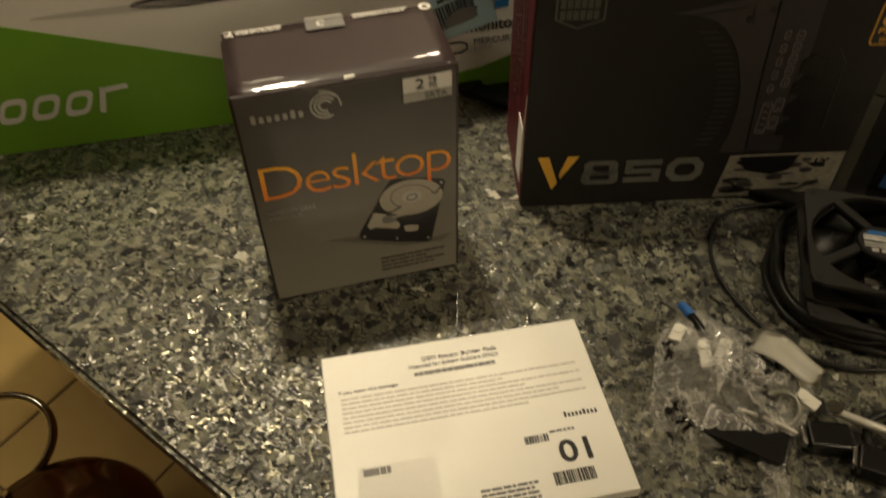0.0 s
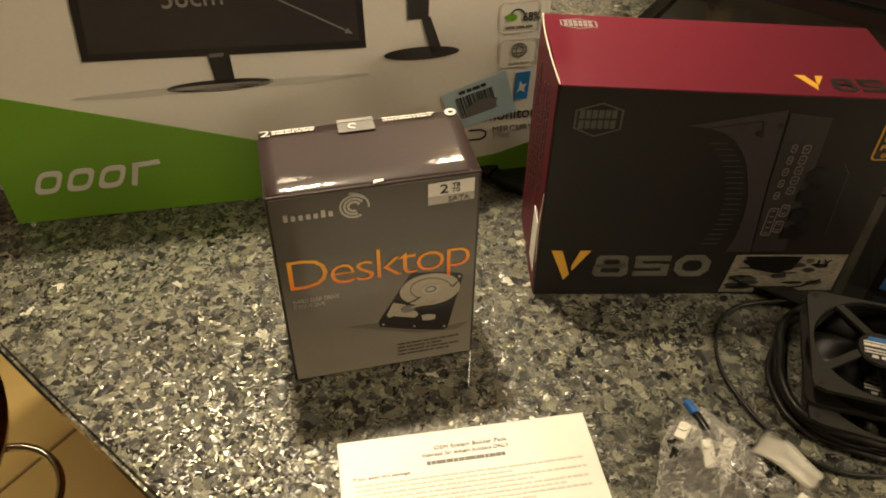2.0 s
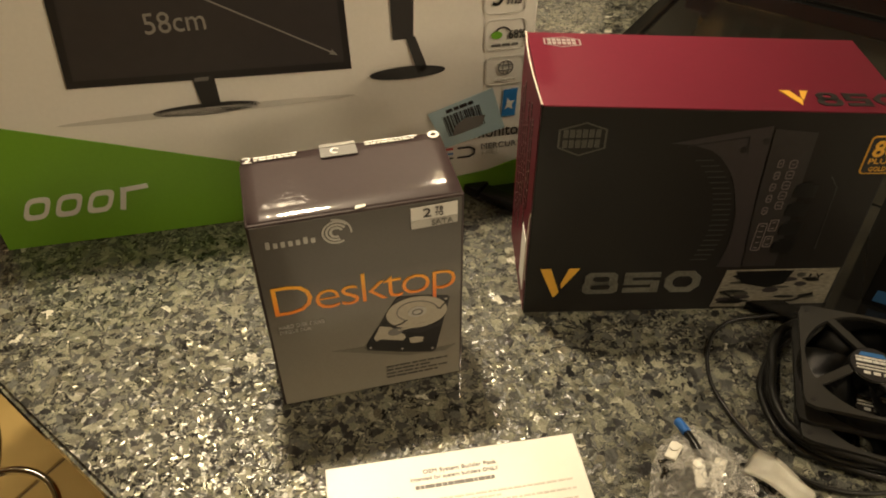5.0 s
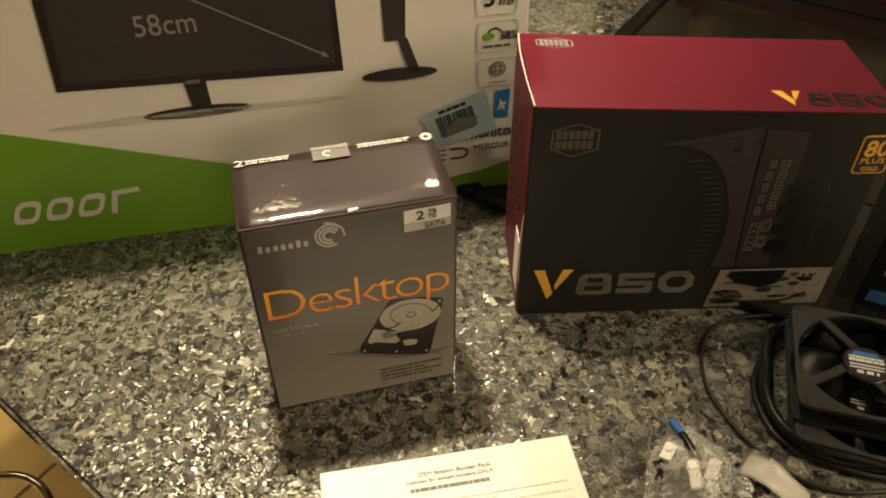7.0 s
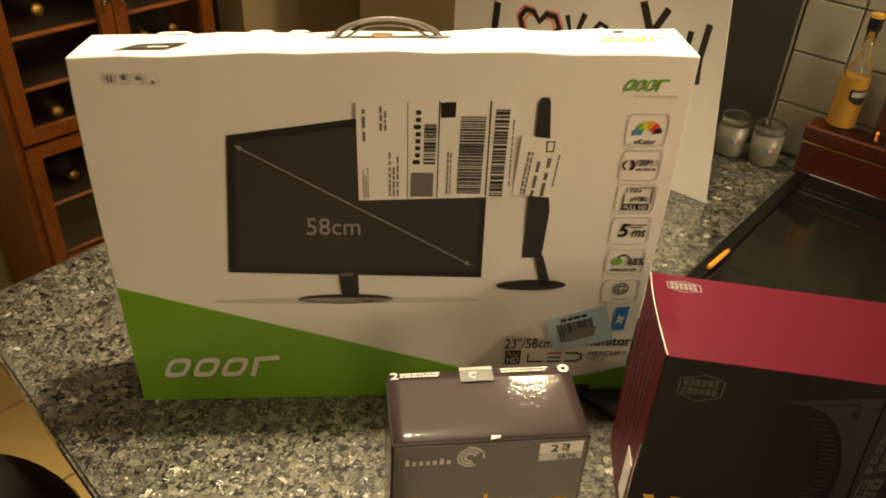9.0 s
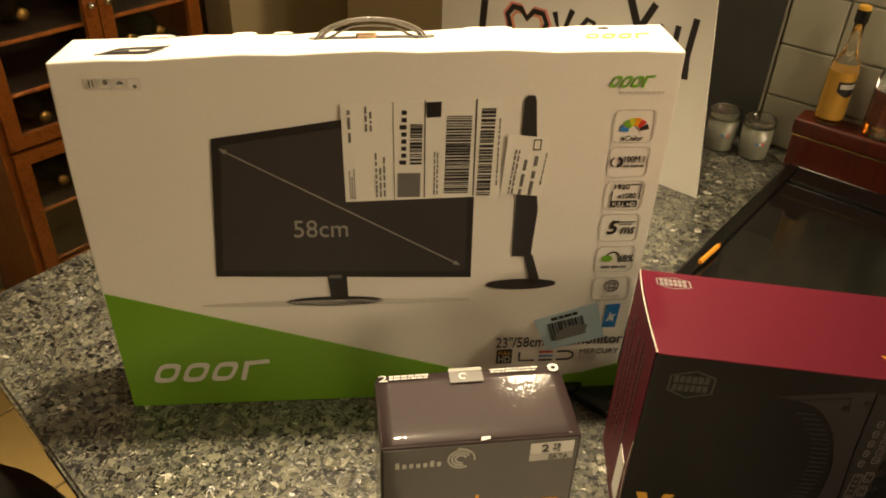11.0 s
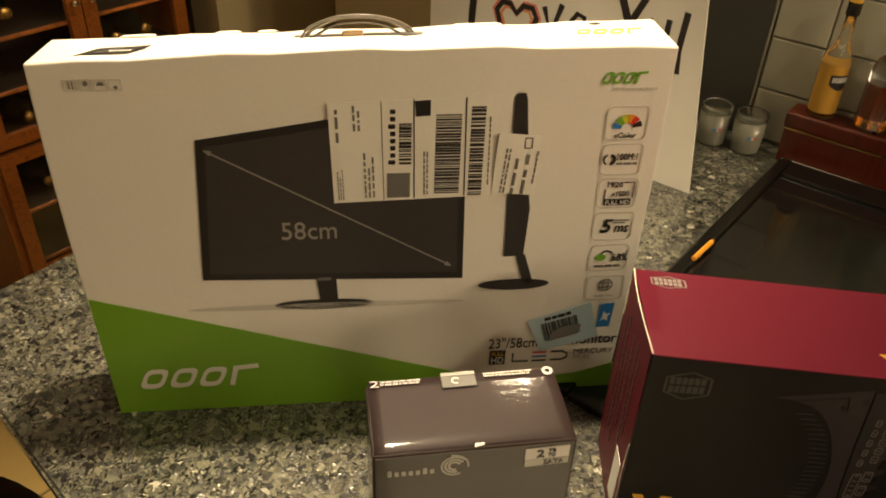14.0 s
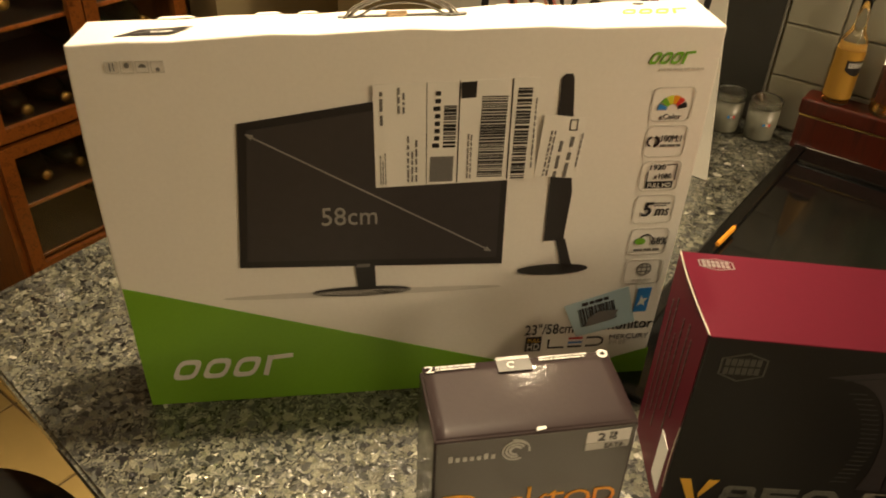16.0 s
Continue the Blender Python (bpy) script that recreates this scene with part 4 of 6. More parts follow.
flat("cover_edge", stroke([(0.1435, 0.0955), (0.146, 0.0935), (0.150, 0.0985), (0.1535, 0.101)], 0.0013, 0.0003), INK_BLACK, pic, P2)
flat("hub_picture", prism(ellipse(0.1262, 0.0945, 0.0082, 0.0062, 20), 0.0004), INK_SILVER, pic, P2)
flat("hub_picture", frame_outline(ellipse(0.1262, 0.0945, 0.0050, 0.0038, 20), ellipse(0.1262, 0.0945, 0.0036, 0.0027, 20), 0.0003), INK_GREY, pic, P3)
flat("reading_arm", stroke([(0.1085, 0.0755), (0.120, 0.0765), (0.134, 0.0785)], 0.0024, 0.0004), PLATTER, pic, P2)
flat("reading_arm", prism([(0.112, 0.073), (0.140, 0.075), (0.148, 0.079), (0.146, 0.072), (0.128, 0.066)], 0.0003), INK_BEZEL, pic, P1)
for cx, cy in ((0.0835, 0.0585), (0.1115, 0.0495), (0.139, 0.043), (0.1515, 0.104)):
    flat("screw_picture", prism(ellipse(cx, cy, 0.0012, 0.0012, 8), 0.0003), INK_SILVER, pic, P1)
bars_text(drive, "small_print", 0.096, 0.011, 0.153, 0.030, 4, DARK_INK, F2, 74, 0.30)
lid_bm = bmesh.new()
def lid_height(f):
    """Rises to the back, rolled over at the front fold."""
    return SH - 0.0038 + 0.0022 * (1 - max(0.0, 1 - f / 0.16) ** 2) + 0.0040 * f


lg = [[lid_bm.verts.new((0.002 + (SW - 0.004) * i / 16, 0.002 + (SD - 0.004) * f, lid_height(f) + 0.0003 * math.sin(math.pi * i / 16))) for i in range(17)] for f in (0, 0.02, 0.045, 0.075, 0.11, 0.16, 0.25, 0.36, 0.48, 0.6, 0.72, 0.86, 1.0)]
for p, q in zip(lg, lg[1:]):
    for i in range(16):
        lid_bm.faces.new((p[i], p[i + 1], q[i + 1], q[i]))
skirt = bmesh.ops.extrude_edge_only(lid_bm, edges=[e for e in lid_bm.edges if e.is_boundary])
for v in skirt["geom"]:
    if isinstance(v, bmesh.types.BMVert):
        v.co.z = SH - 0.0055
part("lid", lid_bm, DRIVE_TOP, drive, "glossy dark lid panel, slightly bowed", smooth=True)
DT = top_at(SH + 0.0034)
word("warranty_lettering", "2", 0.0035, SD - 0.0105, 0.0075, 0.0075, INK_WHITE, drive, DT)
bars_text(drive, "small_print", 0.0125, SD - 0.0095, 0.047, SD - 0.0035, 2, INK_WHITE, drive and DT, 75, 0.5)
bars_text(drive, "small_print", 0.102, SD - 0.0085, 0.148, SD - 0.0025, 2, INK_WHITE, DT, 76, 0.5)
seal = flat("seal_label", prism([(0.065, SD - 0.017), (0.0945, SD - 0.017), (0.0945, SD + 0.0003), (0.065, SD + 0.0003)], 0.0005), INK_GREY, drive, DT, "pale clear seal over the lid")
flat("seal_band", prism([(0.065, SD - 0.004), (0.0945, SD - 0.004), (0.0945, SD), (0.065, SD)], 0.0004), INK_SILVER, seal, top_at(SH + 0.0041))
flat("seal_mark", stroke(arc(0.077, SD - 0.010, 0.0032, 30, 300), 0.0014, 0.0004), INK_WHITE, seal, top_at(SH + 0.0041))
flat("recycling_mark", stroke(arc(0.159, SD - 0.006, 0.0036, 0, 350, 16), 0.0026, 0.0005), INK_WHITE, drive, DT)
flat("lid_nick", prism([(0.082, 0.0005), (0.090, 0.002), (0.091, 0.006), (0.086, 0.008), (0.083, 0.004)], 0.0008), INK_WHITE, drive, top_at(SH - 0.0034), "scuffed spot on the lid edge")

# ---- power supply carton ----
VW, VH, VD = 0.310, 0.246, 0.126
psu = thing("power_supply_carton", "black cardboard carton with a dark red lid and metallic lettering", "carton", pose(0.530, -0.205, CZ, 0, 0, -9.75))
DROP = 0.014
sink = Matrix(((1, 0, 0, 0), (0, 1, 0, 0), (-DROP / VW, 0, 1, 0), (0, 0, 0, 1)))
vb = carton(VW, VD, VH - 0.001, bevel=0.0012)
for v in vb.verts:
    if v.co.z > VH / 2:
        v.co.z -= DROP * v.co.x / VW
part("box", vb, PSU_BLACK, psu)
part("lid", block(0.0003, 0.0003, VH - 0.0015, VW - 0.0003, VD - 0.0003, VH, 0.0004, 1), PSU_RED, psu, "dark red lid panel").data.transform(sink)
part("side_panel", block(-0.0008, 0.003, 0.0015, 0.0002, VD - 0.002, VH - 0.002), PSU_RED, psu, "dark red side panel with small print")
edge = tube([(0.0, 0.0008, VH + 0.0003), (-0.0022, VD * 0.35, VH + 0.0010), (-0.0024, VD * 0.7, VH + 0.0010), (0.0, VD - 0.001, VH + 0.0003)], 0.0008, 5)
part("lid_edge", edge, CARD_EDGE, psu, "pale cut edge of the card")
part("lid_edge", block(0.001, -0.0006, VH - 0.0008, VW - 0.001, 0.0002, VH + 0.0002), PSU_RED, psu).data.transform(sink)
part("side_seam", tube([(-0.0012, 0.002, 0.045), (-0.0028, 0.001, 0.09), (-0.0012, 0.002, 0.13)], 0.0006, 5), CARD_EDGE, psu)
VT = sink @ top_at(VH)


def crest(name, x0, y0, x1, y1, mat, parent, face, fill=None):
    """A six-sided maker's badge with two rows of blocks."""
    w, h = x1 - x0, y1 - y0
    o = [(0.0, 0.25), (0.45, 0.0), (1.0, 0.22), (1.0, 0.78), (0.55, 1.0), (0.0, 0.80)]
    out = [(x0 + p * w, y0 + q * h) for p, q in o]
    inn = [(x0 + (0.5 + (p - 0.5) * 0.92) * w, y0 + (0.5 + (q - 0.5) * 0.92) * h) for p, q in o]
    badge_ob = flat(name, frame_outline(out, inn, 0.0005), mat, parent, face)
    bm = bmesh.new()
    for r, n in ((0.55, 6), (0.25, 6)):
        for k in range(n):
            a = 0.1 + k * 0.8 / n
            prism([(x0 + a * w, y0 + r * h), (x0 + (a + 0.1) * w, y0 + r * h), (x0 + (a + 0.1) * w, y0 + (r + 0.24) * h), (x0 + a * w, y0 + (r + 0.24) * h)], 0.0005, bm)
    tagged(flat("badge_grid", bm, mat, badge_ob, face), kind="stuff")
    return badge_ob


INK_DIM = grained("varnish_print", (0.085, 0.083, 0.070), 0.3, 0.4, vary=0.2, bump=0)
PSU_PANEL = grained("psu_panel_print", (0.024, 0.021, 0.022), 0.4, vary=0.2, bump=0, scale=15)
crest("maker_badge", 0.016, 0.195, 0.057, 0.229, INK_DIM, psu, F1)
crest("maker_badge", 0.014, 0.098, 0.048, 0.117, INK_SILVER, psu, VT)
unit = flat("unit_picture", prism([(0.113, 0.206), (0.196, 0.222), (0.200, 0.149), (0.208, 0.059), (0.184, 0.060), (0.1885, 0.082), (0.189, 0.105), (0.187, 0.128), (0.181, 0.149), (0.175, 0.166), (0.167, 0.180), (0.158, 0.191), (0.149, 0.198), (0.132, 0.204)], 0.0004), PSU_GREY, psu, F1, "printed picture of a power supply unit")
flat("socket_panel_picture", prism([(0.1975, 0.219), (0.236, 0.214), (0.241, 0.060), (0.2095, 0.060), (0.2015, 0.149)], 0.0004), PSU_PANEL, psu, F1)
U1 = front_at(0.0005)
flat("unit_edge", stroke([(0.128, 0.2035), (0.160, 0.2085), (0.178, 0.2115), (0.1805, 0.194)], 0.0012, 0.0003), INK_BLACK, unit, U1)
flat("unit_edge", stroke([(0.1985, 0.219), (0.2015, 0.149), (0.2090, 0.060)], 0.0008, 0.0003), INK_BLACK, unit, U1)
for cx, cy in ((0.176, 0.1985), (0.1935, 0.2065)):
    flat("screw_picture", prism(ellipse(cx, cy, 0.0028, 0.0034, 14), 0.0003), INK_BLACK, unit, U1)


SOCKET_INK = grained("socket_print", (0.16, 0.14, 0.14), 0.35, vary=0.2, bump=0)


def socket_row(x, y, w, h, n):
    """A printed outline of a socket with n small keys."""
    o = [(x - w / 2 + p, y - h / 2 + q) for p, q in round_rect(w, h, 0.0018, 3)]
    i = [(x + (p - x) * (1 - 0.0014 / w), y + (q - y) * (1 - 0.0014 / h)) for p, q in o]
    bm = frame_outline(o, i, 0.0003)
    for k in range(n):
        yy = y - h / 2 + h * (k + 0.5) / n
        bar(x - w * 0.2, yy, x + w * 0.2, yy, 0.0009, 0.0003, bm)
    flat("socket_picture", bm, SOCKET_INK, psu, U1)


for y in (0.183, 0.170, 0.157, 0.144, 0.130):
    socket_row(0.2125, y, 0.0050, 0.0085, 1)
for y in (0.182, 0.1705, 0.159, 0.1475, 0.136):
    socket_row(0.2238, y, 0.0070, 0.0090, 1)
socket_row(0.2155, 0.098, 0.0090, 0.034, 5)
socket_row(0.2255, 0.112, 0.0080, 0.014, 2)
socket_row(0.2255, 0.092, 0.0080, 0.014, 2)
PORT = grained("port_print", (0.004, 0.004, 0.004), 0.4, vary=0.2, bump=0)
for x, y in ((0.2440, 0.153), (0.2425, 0.131), (0.2430, 0.108), (0.2420, 0.086)):
    flat("port_picture", prism([(x - 0.011, y - 0.0075), (x + 0.009, y - 0.0085), (x + 0.010, y + 0.006), (x + 0.003, y + 0.006), (x + 0.003, y + 0.0095), (x - 0.006, y + 0.0095), (x - 0.006, y + 0.006), (x - 0.0105, y + 0.006)], 0.0004), PORT, psu, front_at(0.0009))
FAINT = grained("faint_print", (0.030, 0.028, 0.027), 0.4, vary=0.2, bump=0)
flat("unit_side_line", stroke([(0.262, 0.168), (0.271, 0.155), (0.274, 0.081)], 0.0010, 0.0003), FAINT, psu, F1)
grille = bmesh.new()
for k in range(20):
    y = 0.070 + k * 0.0062
    xr = 0.112 + 0.070 * math.cos(math.asin(max(-1, min(1, (y - 0.115) / 0.090))))
    bar(xr - 0.016, y, xr, y, 0.0010, 0.0003, grille)
tagged(flat("grille_picture", grille, FAINT, psu, F1), kind="stuff")
photo = flat("photo_strip", prism([(0.190, 0.004), (0.306, 0.003), (0.307, 0.055), (0.196, 0.055)], 0.0005), STRIP, psu, F1, "grey printed photo strip")
rnd = random.Random(31)
for k in range(20):
    cx, cy = 0.200 + rnd.random() * 0.085, 0.010 + rnd.random() * 0.038
    rx, ry = rnd.uniform(0.004, 0.014), rnd.uniform(0.0012, 0.0035)
    flat("photo_shape", prism(ellipse(cx, cy, rx, ry, 12), 0.0003), (PSU_GREY, PORT, INK_DIM)[k % 3], photo, front_at(0.0005 + 0.0001 * (k % 7)))
flat("photo_shape", prism([(0.205, 0.054), (0.262, 0.054), (0.256, 0.036), (0.240, 0.031), (0.214, 0.038)], 0.0003), PORT, photo, front_at(0.0012))
flat("photo_shape", stroke([(0.198, 0.026), (0.214, 0.014), (0.240, 0.009), (0.272, 0.012), (0.290, 0.022)], 0.0022, 0.0003), PORT, photo, front_at(0.0012))
word("photo_lettering", "LY", 0.280, 0.040, 0.013, 0.0085, PORT, photo, front_at(0.0005))
sv = bmesh.new()


def wide_number(parent, x0, y0, mat, face, w=0.035, h=0.0285, gap=0.0055, t=0.0078):
    """The digits 8, 5 and 0 in broad cut-corner strokes."""
    c = 0.006
    for k, d in enumerate("850"):
        x = x0 + k * (w + gap)
        a, b, lo, hi, mid = x + t / 2, x + w - t / 2, y0 + t / 2, y0 + h - t / 2, y0 + h / 2
        bm = bmesh.new()
        if d == "8":
            for z0, z1, inset in ((y0, mid + t * 0.33, 0.0), (mid - t * 0.33, y0 + h, 0.0015)):
                o = [(x + inset + p, z0 + q) for p, q in ((c * 0.7, 0), (w - 2 * inset - c * 0.7, 0), (w - 2 * inset, c * 0.6), (w - 2 * inset, z1 - z0 - c * 0.6), (w - 2 * inset - c * 0.7, z1 - z0), (c * 0.7, z1 - z0), (0, z1 - z0 - c * 0.6), (0, c * 0.6))]
                cx, cy = x + w / 2, (z0 + z1) / 2
                gx, gy = 1 - 2 * t / (w - 2 * inset), 1 - 1.32 * t / (z1 - z0)
                frame_outline(o, [(cx + (p - cx) * gx, cy + (q - cy) * gy) for p, q in o], 0.0006, bm)
        elif d == "0":
            ring = [(a + c, lo), (b - c, lo), (b, lo + c), (b, hi - c), (b - c, hi), (a + c, hi), (a, hi - c), (a, lo + c)]
            cx, cy = (a + b) / 2, (lo + hi) / 2
            fx, fy = (w / 2) / ((b - a) / 2), (h / 2) / ((hi - lo) / 2)
            gx, gy = (w / 2 - t) / ((b - a) / 2), (h / 2 - t * 0.86) / ((hi - lo) / 2)
            frame_outline([(cx + (p - cx) * fx, cy + (q - cy) * fy) for p, q in ring], [(cx + (p - cx) * gx, cy + (q - cy) * gy) for p, q in ring], 0.0006, bm)
        else:
            bar(a - t / 2, hi, b + t / 2, hi, t * 0.82, 0.0006, bm)
            bar(a, hi, a, mid, t, 0.0006, bm)
            bar(a - t / 2, mid, b - 0.002, mid, t * 0.7, 0.0006, bm)
            bar(b, mid + 0.002, b, lo, t, 0.0006, bm)
            bar(a - t / 2, lo, b + t / 2, lo, t * 0.82, 0.0006, bm)
        flat("number_lettering", bm, mat, parent, face)


prism([(0.013, 0.0615), (0.0235, 0.0615), (0.0335, 0.030), (0.0285, 0.022)], 0.0006, sv)
flat("gold_stroke", sv, INK_GOLD, psu, F1)
flat("gold_stroke", prism([(0.0355, 0.0345), (0.0345, 0.041), (0.041, 0.0615), (0.0515, 0.0615)], 0.0006), INK_GOLD, psu, F1)
FOIL_PRINT = grained("dull_foil_print", (0.20, 0.20, 0.18), 0.28, 0.6, vary=0.45, bump=0, scale=60)
wide_number(psu, 0.0565, 0.0265, FOIL_PRINT, F1)
flat("gold_stroke", prism([(0.206, 0.031), (0.215, 0.031), (0.2215, 0.016), (0.219, 0.008)], 0.0006), INK_GOLD, psu, VT)
flat("gold_stroke", prism([(0.2225, 0.016), (0.2215, 0.020), (0.224, 0.031), (0.231, 0.031)], 0.0006), INK_GOLD, psu, VT)
wide_number(psu, 0.234, 0.0080, INK_BLACK, VT, 0.0215, 0.021, 0.0035, 0.0055)
award = flat("award_badge", prism([(0.284 + p, 0.170 + q) for p, q in round_rect(0.030, 0.040, 0.004)], 0.0005), INK_GOLD, psu, F1, "square gold award badge")
flat("award_field", prism([(0.2855 + p, 0.1715 + q) for p, q in round_rect(0.027, 0.037, 0.003)], 0.0004), INK_BLACK, award, front_at(0.0005))
word("award_lettering", "80", 0.2885, 0.1885, 0.021, 0.017, INK_GOLD, award, front_at(0.0009), 0, 0.02)
word("award_lettering", "PLUS", 0.2885, 0.1815, 0.021, 0.0055, INK_GOLD, award, front_at(0.0009))
word("award_lettering", "GOLD", 0.2915, 0.1735, 0.015, 0.0045, INK_GOLD, award, front_at(0.0009))
side_face = Matrix(((0, 0, -1, -0.0008), (-1, 0, 0, VD), (0, 1, 0, 0), (0, 0, 0, 1)))
for k, (x, y0, y1) in enumerate(((0.022, 0.03, 0.20), (0.036, 0.06, 0.215), (0.050, 0.05, 0.18), (0.064, 0.09, 0.21), (0.082, 0.08, 0.22), (0.094, 0.11, 0.21))):
    bars_text(psu, "side_print", 0, 0, y1 - y0, 0.0055, 1, INK_DIM, side_face @ Matrix.Translation((x, y0, 0)) @ pose(0, 0, 0, 0, 0, 90), 80 + k, 0.5, 0.3)
flat("side_label", prism([(0.085, 0.02), (0.112, 0.02), (0.112, 0.085), (0.085, 0.085)], 0.0006), PAPER, psu, side_face, "white label on the side")

# ---- software pack ----
MW, MD, MT = 0.214, 0.158, 0.0113
pack = thing("software_pack", "flat white cardboard software pack with small black print", "box", pose(0.317, -0.354, CZ, 0, 0, -1.67))
part("box", block(0, -MD, 0, MW, 0, MT, 0.0012, 2), PACK_WHITE, pack)
MF = top_at(MT)
word("heading_lettering", "OEM System Builder Pack", 0.080, -0.0195, 0.062, 0.0048, INK_GREY, pack, MF)
word("heading_lettering", "Intended for system builders ONLY", 0.069, -0.0255, 0.074, 0.0045, INK_GREY, pack, MF)
bars_text(pack, "small_print", 0.072, -0.0325, 0.138, -0.0285, 1, INK_GREY, MF, 91, 0.75, 0.1)
word("body_lettering", "If you open this package:", 0.011, -0.039, 0.047, 0.0035, INK_GREY, pack, MF)
bars_text(pack, "small_print", 0.012, -0.075, 0.202, -0.041, 8, INK_SOFT, MF, 92, 0.35)
blocks_row(pack, "maker_name", 0.178, -0.0915, 0.205, -0.087, 9, INK_BLACK, MF)
barcode(pack, 0.143, -0.1085, 0.161, -0.1025, False, INK_BLACK, MF, 94, 12)
bars_text(pack, "small_print", 0.163, -0.103, 0.182, -0.100, 1, INK_GREY, MF, 95)
word("number_lettering", "01", 0.1655, -0.1285, 0.0235, 0.0185, INK_BLACK, pack, MF, 0, 0.015)
barcode(pack, 0.156, -0.1445, 0.1865, -0.1345, False, INK_BLACK, MF, 96, 22)
bars_text(pack, "small_print", 0.102, -0.152, 0.144, -0.137, 4, INK_GREY, MF, 97, 0.5)
lbl = flat("corner_label", prism([(0.0 + p, -0.156 + q) for p, q in ((0.017, 0), (0.075, 0), (0.075, 0.052), (0.017, 0.052))], 0.0003), PAPER, pack, MF)
bars_text(lbl, "small_print", 0.022, -0.112, 0.042, -0.106, 1, INK_GREY, top_at(MT + 0.0003), 98, 0.9, 0.1)
barcode(lbl, 0.068, -0.150, 0.086, -0.143, False, INK_BLACK, top_at(MT + 0.0003), 99, 12)
# ---- hob and the things beyond ----
hob = thing("hob", "black glass built-in hob with a raised black rim", "hob", kpose(0.36, 0.363, CZ))
part("glass_plate", block(0.02, -0.56, 0.001, 0.775, -0.0205, 0.006, 0.001), GLOSS_BLACK, hob)
part("side_rim", block(0.0, -0.022, 0.001, 0.795, 0.0, 0.014, 0.004), MATTE_BLACK, hob)
part("back_rim", block(0.735, -0.60, 0.001, 0.795, -0.023, 0.012, 0.004), MATTE_BLACK, hob)
part("front_rim", block(0.0, -0.60, 0.001, 0.021, -0.023, 0.012, 0.003), MATTE_BLACK, hob)
part("inlay", block(0.24, -0.56, 0.0064, 0.66, -0.085, 0.0075, 0.0005, 1), OVEN_GREY, hob, "smoky grey glass field")
part("metal_trim", block(0.795, -0.60, 0.001, 0.799, 0.0, 0.013, 0.001), CHROME, hob, "thin bright metal trim")
pencil = thing("pencil", "orange painted pencil lying against the hob rim", "pencil", kpose(0.725, 0.383, CZ + 0.018))
part("shaft", tube([(0, 0, 0), (0.03, -0.001, 0), (0.062, -0.002, 0)], 0.004, 6), PENCIL, pencil)
part("point", lathe([(0.0, 0.012), (0.0035, 0.0)], 8), OAK, pencil, m=pose(0.062, -0.002, 0, 0, 90, 0))

riser = thing("wooden_box", "low red lacquered wooden box with a groove, bottles on top", "box", kpose(1.162, 0.352, CZ))
part("body", block(0.0, -0.42, 0.001, 0.052, 0.0, 0.068, 0.002), RED_WOOD, riser)
part("lid", block(-0.003, -0.423, 0.070, 0.053, 0.003, 0.101, 0.006, 3), RED_WOOD, riser, "rounded red lid")
part("groove", block(-0.001, -0.42, 0.0675, 0.050, -0.001, 0.0705), BRASS, riser, "thin bright line under the lid")

bottle = thing("spirit_bottle", "clear glass bottle with an orange paper label and black cap", "bottle", kpose(1.186, 0.399, CZ + 0.1012))
part("glass", lathe([(0.0, 0.0), (0.022, 0.0), (0.0235, 0.004), (0.0235, 0.100), (0.021, 0.116), (0.0125, 0.132), (0.0095, 0.146), (0.0085, 0.190), (0.0, 0.190)], 32), GLASS, bottle, smooth=True)
part("spirit", lathe([(0.0, 0.004), (0.0205, 0.004), (0.0212, 0.008), (0.0212, 0.085), (0.0, 0.085)], 28), WHISKY, bottle, "amber spirit", smooth=True)
lab_b = part("label", lathe([(0.0237, 0.012), (0.0240, 0.012), (0.0240, 0.100), (0.0237, 0.100)], 32), LABEL_GOLD, bottle, "orange paper label")
badge = bmesh.new()
for k in range(9):
    a0, a1 = radians(188 + k * 11), radians(188 + (k + 1) * 11)
    r = 0.0242
    z0 = 0.066 - 0.010 * math.sin(math.pi * k / 9)
    q = [badge.verts.new((r * math.cos(t), r * math.sin(t), z)) for t, z in ((a0, z0), (a1, 0.066 - 0.010 * math.sin(math.pi * (k + 1) / 9)), (a1, 0.084), (a0, 0.084))]
    badge.faces.new(q)
part("dark_band", badge, MARKER, lab_b, "dark band with a maker's name")
nb = bmesh.new()
for k in range(8):
    a0 = radians(199 + k * 9)
    a1 = a0 + radians(5.5)
    q = [nb.verts.new((0.0244 * math.cos(t), 0.0244 * math.sin(t), z)) for t, z in ((a0, 0.071), (a1, 0.071), (a1, 0.080), (a0, 0.080))]
    nb.faces.new(q)
part("maker_name", nb, INK_WHITE, lab_b)
part("cap", lathe([(0.0, 0.184), (0.0115, 0.184), (0.0115, 0.206), (0.0, 0.206)], 20), BLACK_PLASTIC, bottle, "black cap")
part("cap_top", lathe([(0.0, 0.206), (0.0108, 0.206), (0.0102, 0.212), (0.0, 0.212)], 20), INK_GOLD, bottle, "orange cap top")
b2 = thing("spirit_bottle", "squat glass bottle half full of amber spirit", "bottle", kpose(1.188, 0.484, CZ + 0.1012))
part("glass", lathe([(0.0, 0.0), (0.025, 0.0), (0.028, 0.006), (0.028, 0.105), (0.022, 0.125), (0.012, 0.135), (0.012, 0.16), (0.0, 0.16)], 8), GLASS, b2)
part("spirit", lathe([(0.0, 0.006), (0.0245, 0.006), (0.0245, 0.075), (0.0, 0.075)], 8), WHISKY, b2, "amber spirit")
part("label", lathe([(0.0283, 0.025), (0.0286, 0.025), (0.0286, 0.085), (0.0283, 0.085)], 8), DARK_WOOD, b2, "dark brown label")
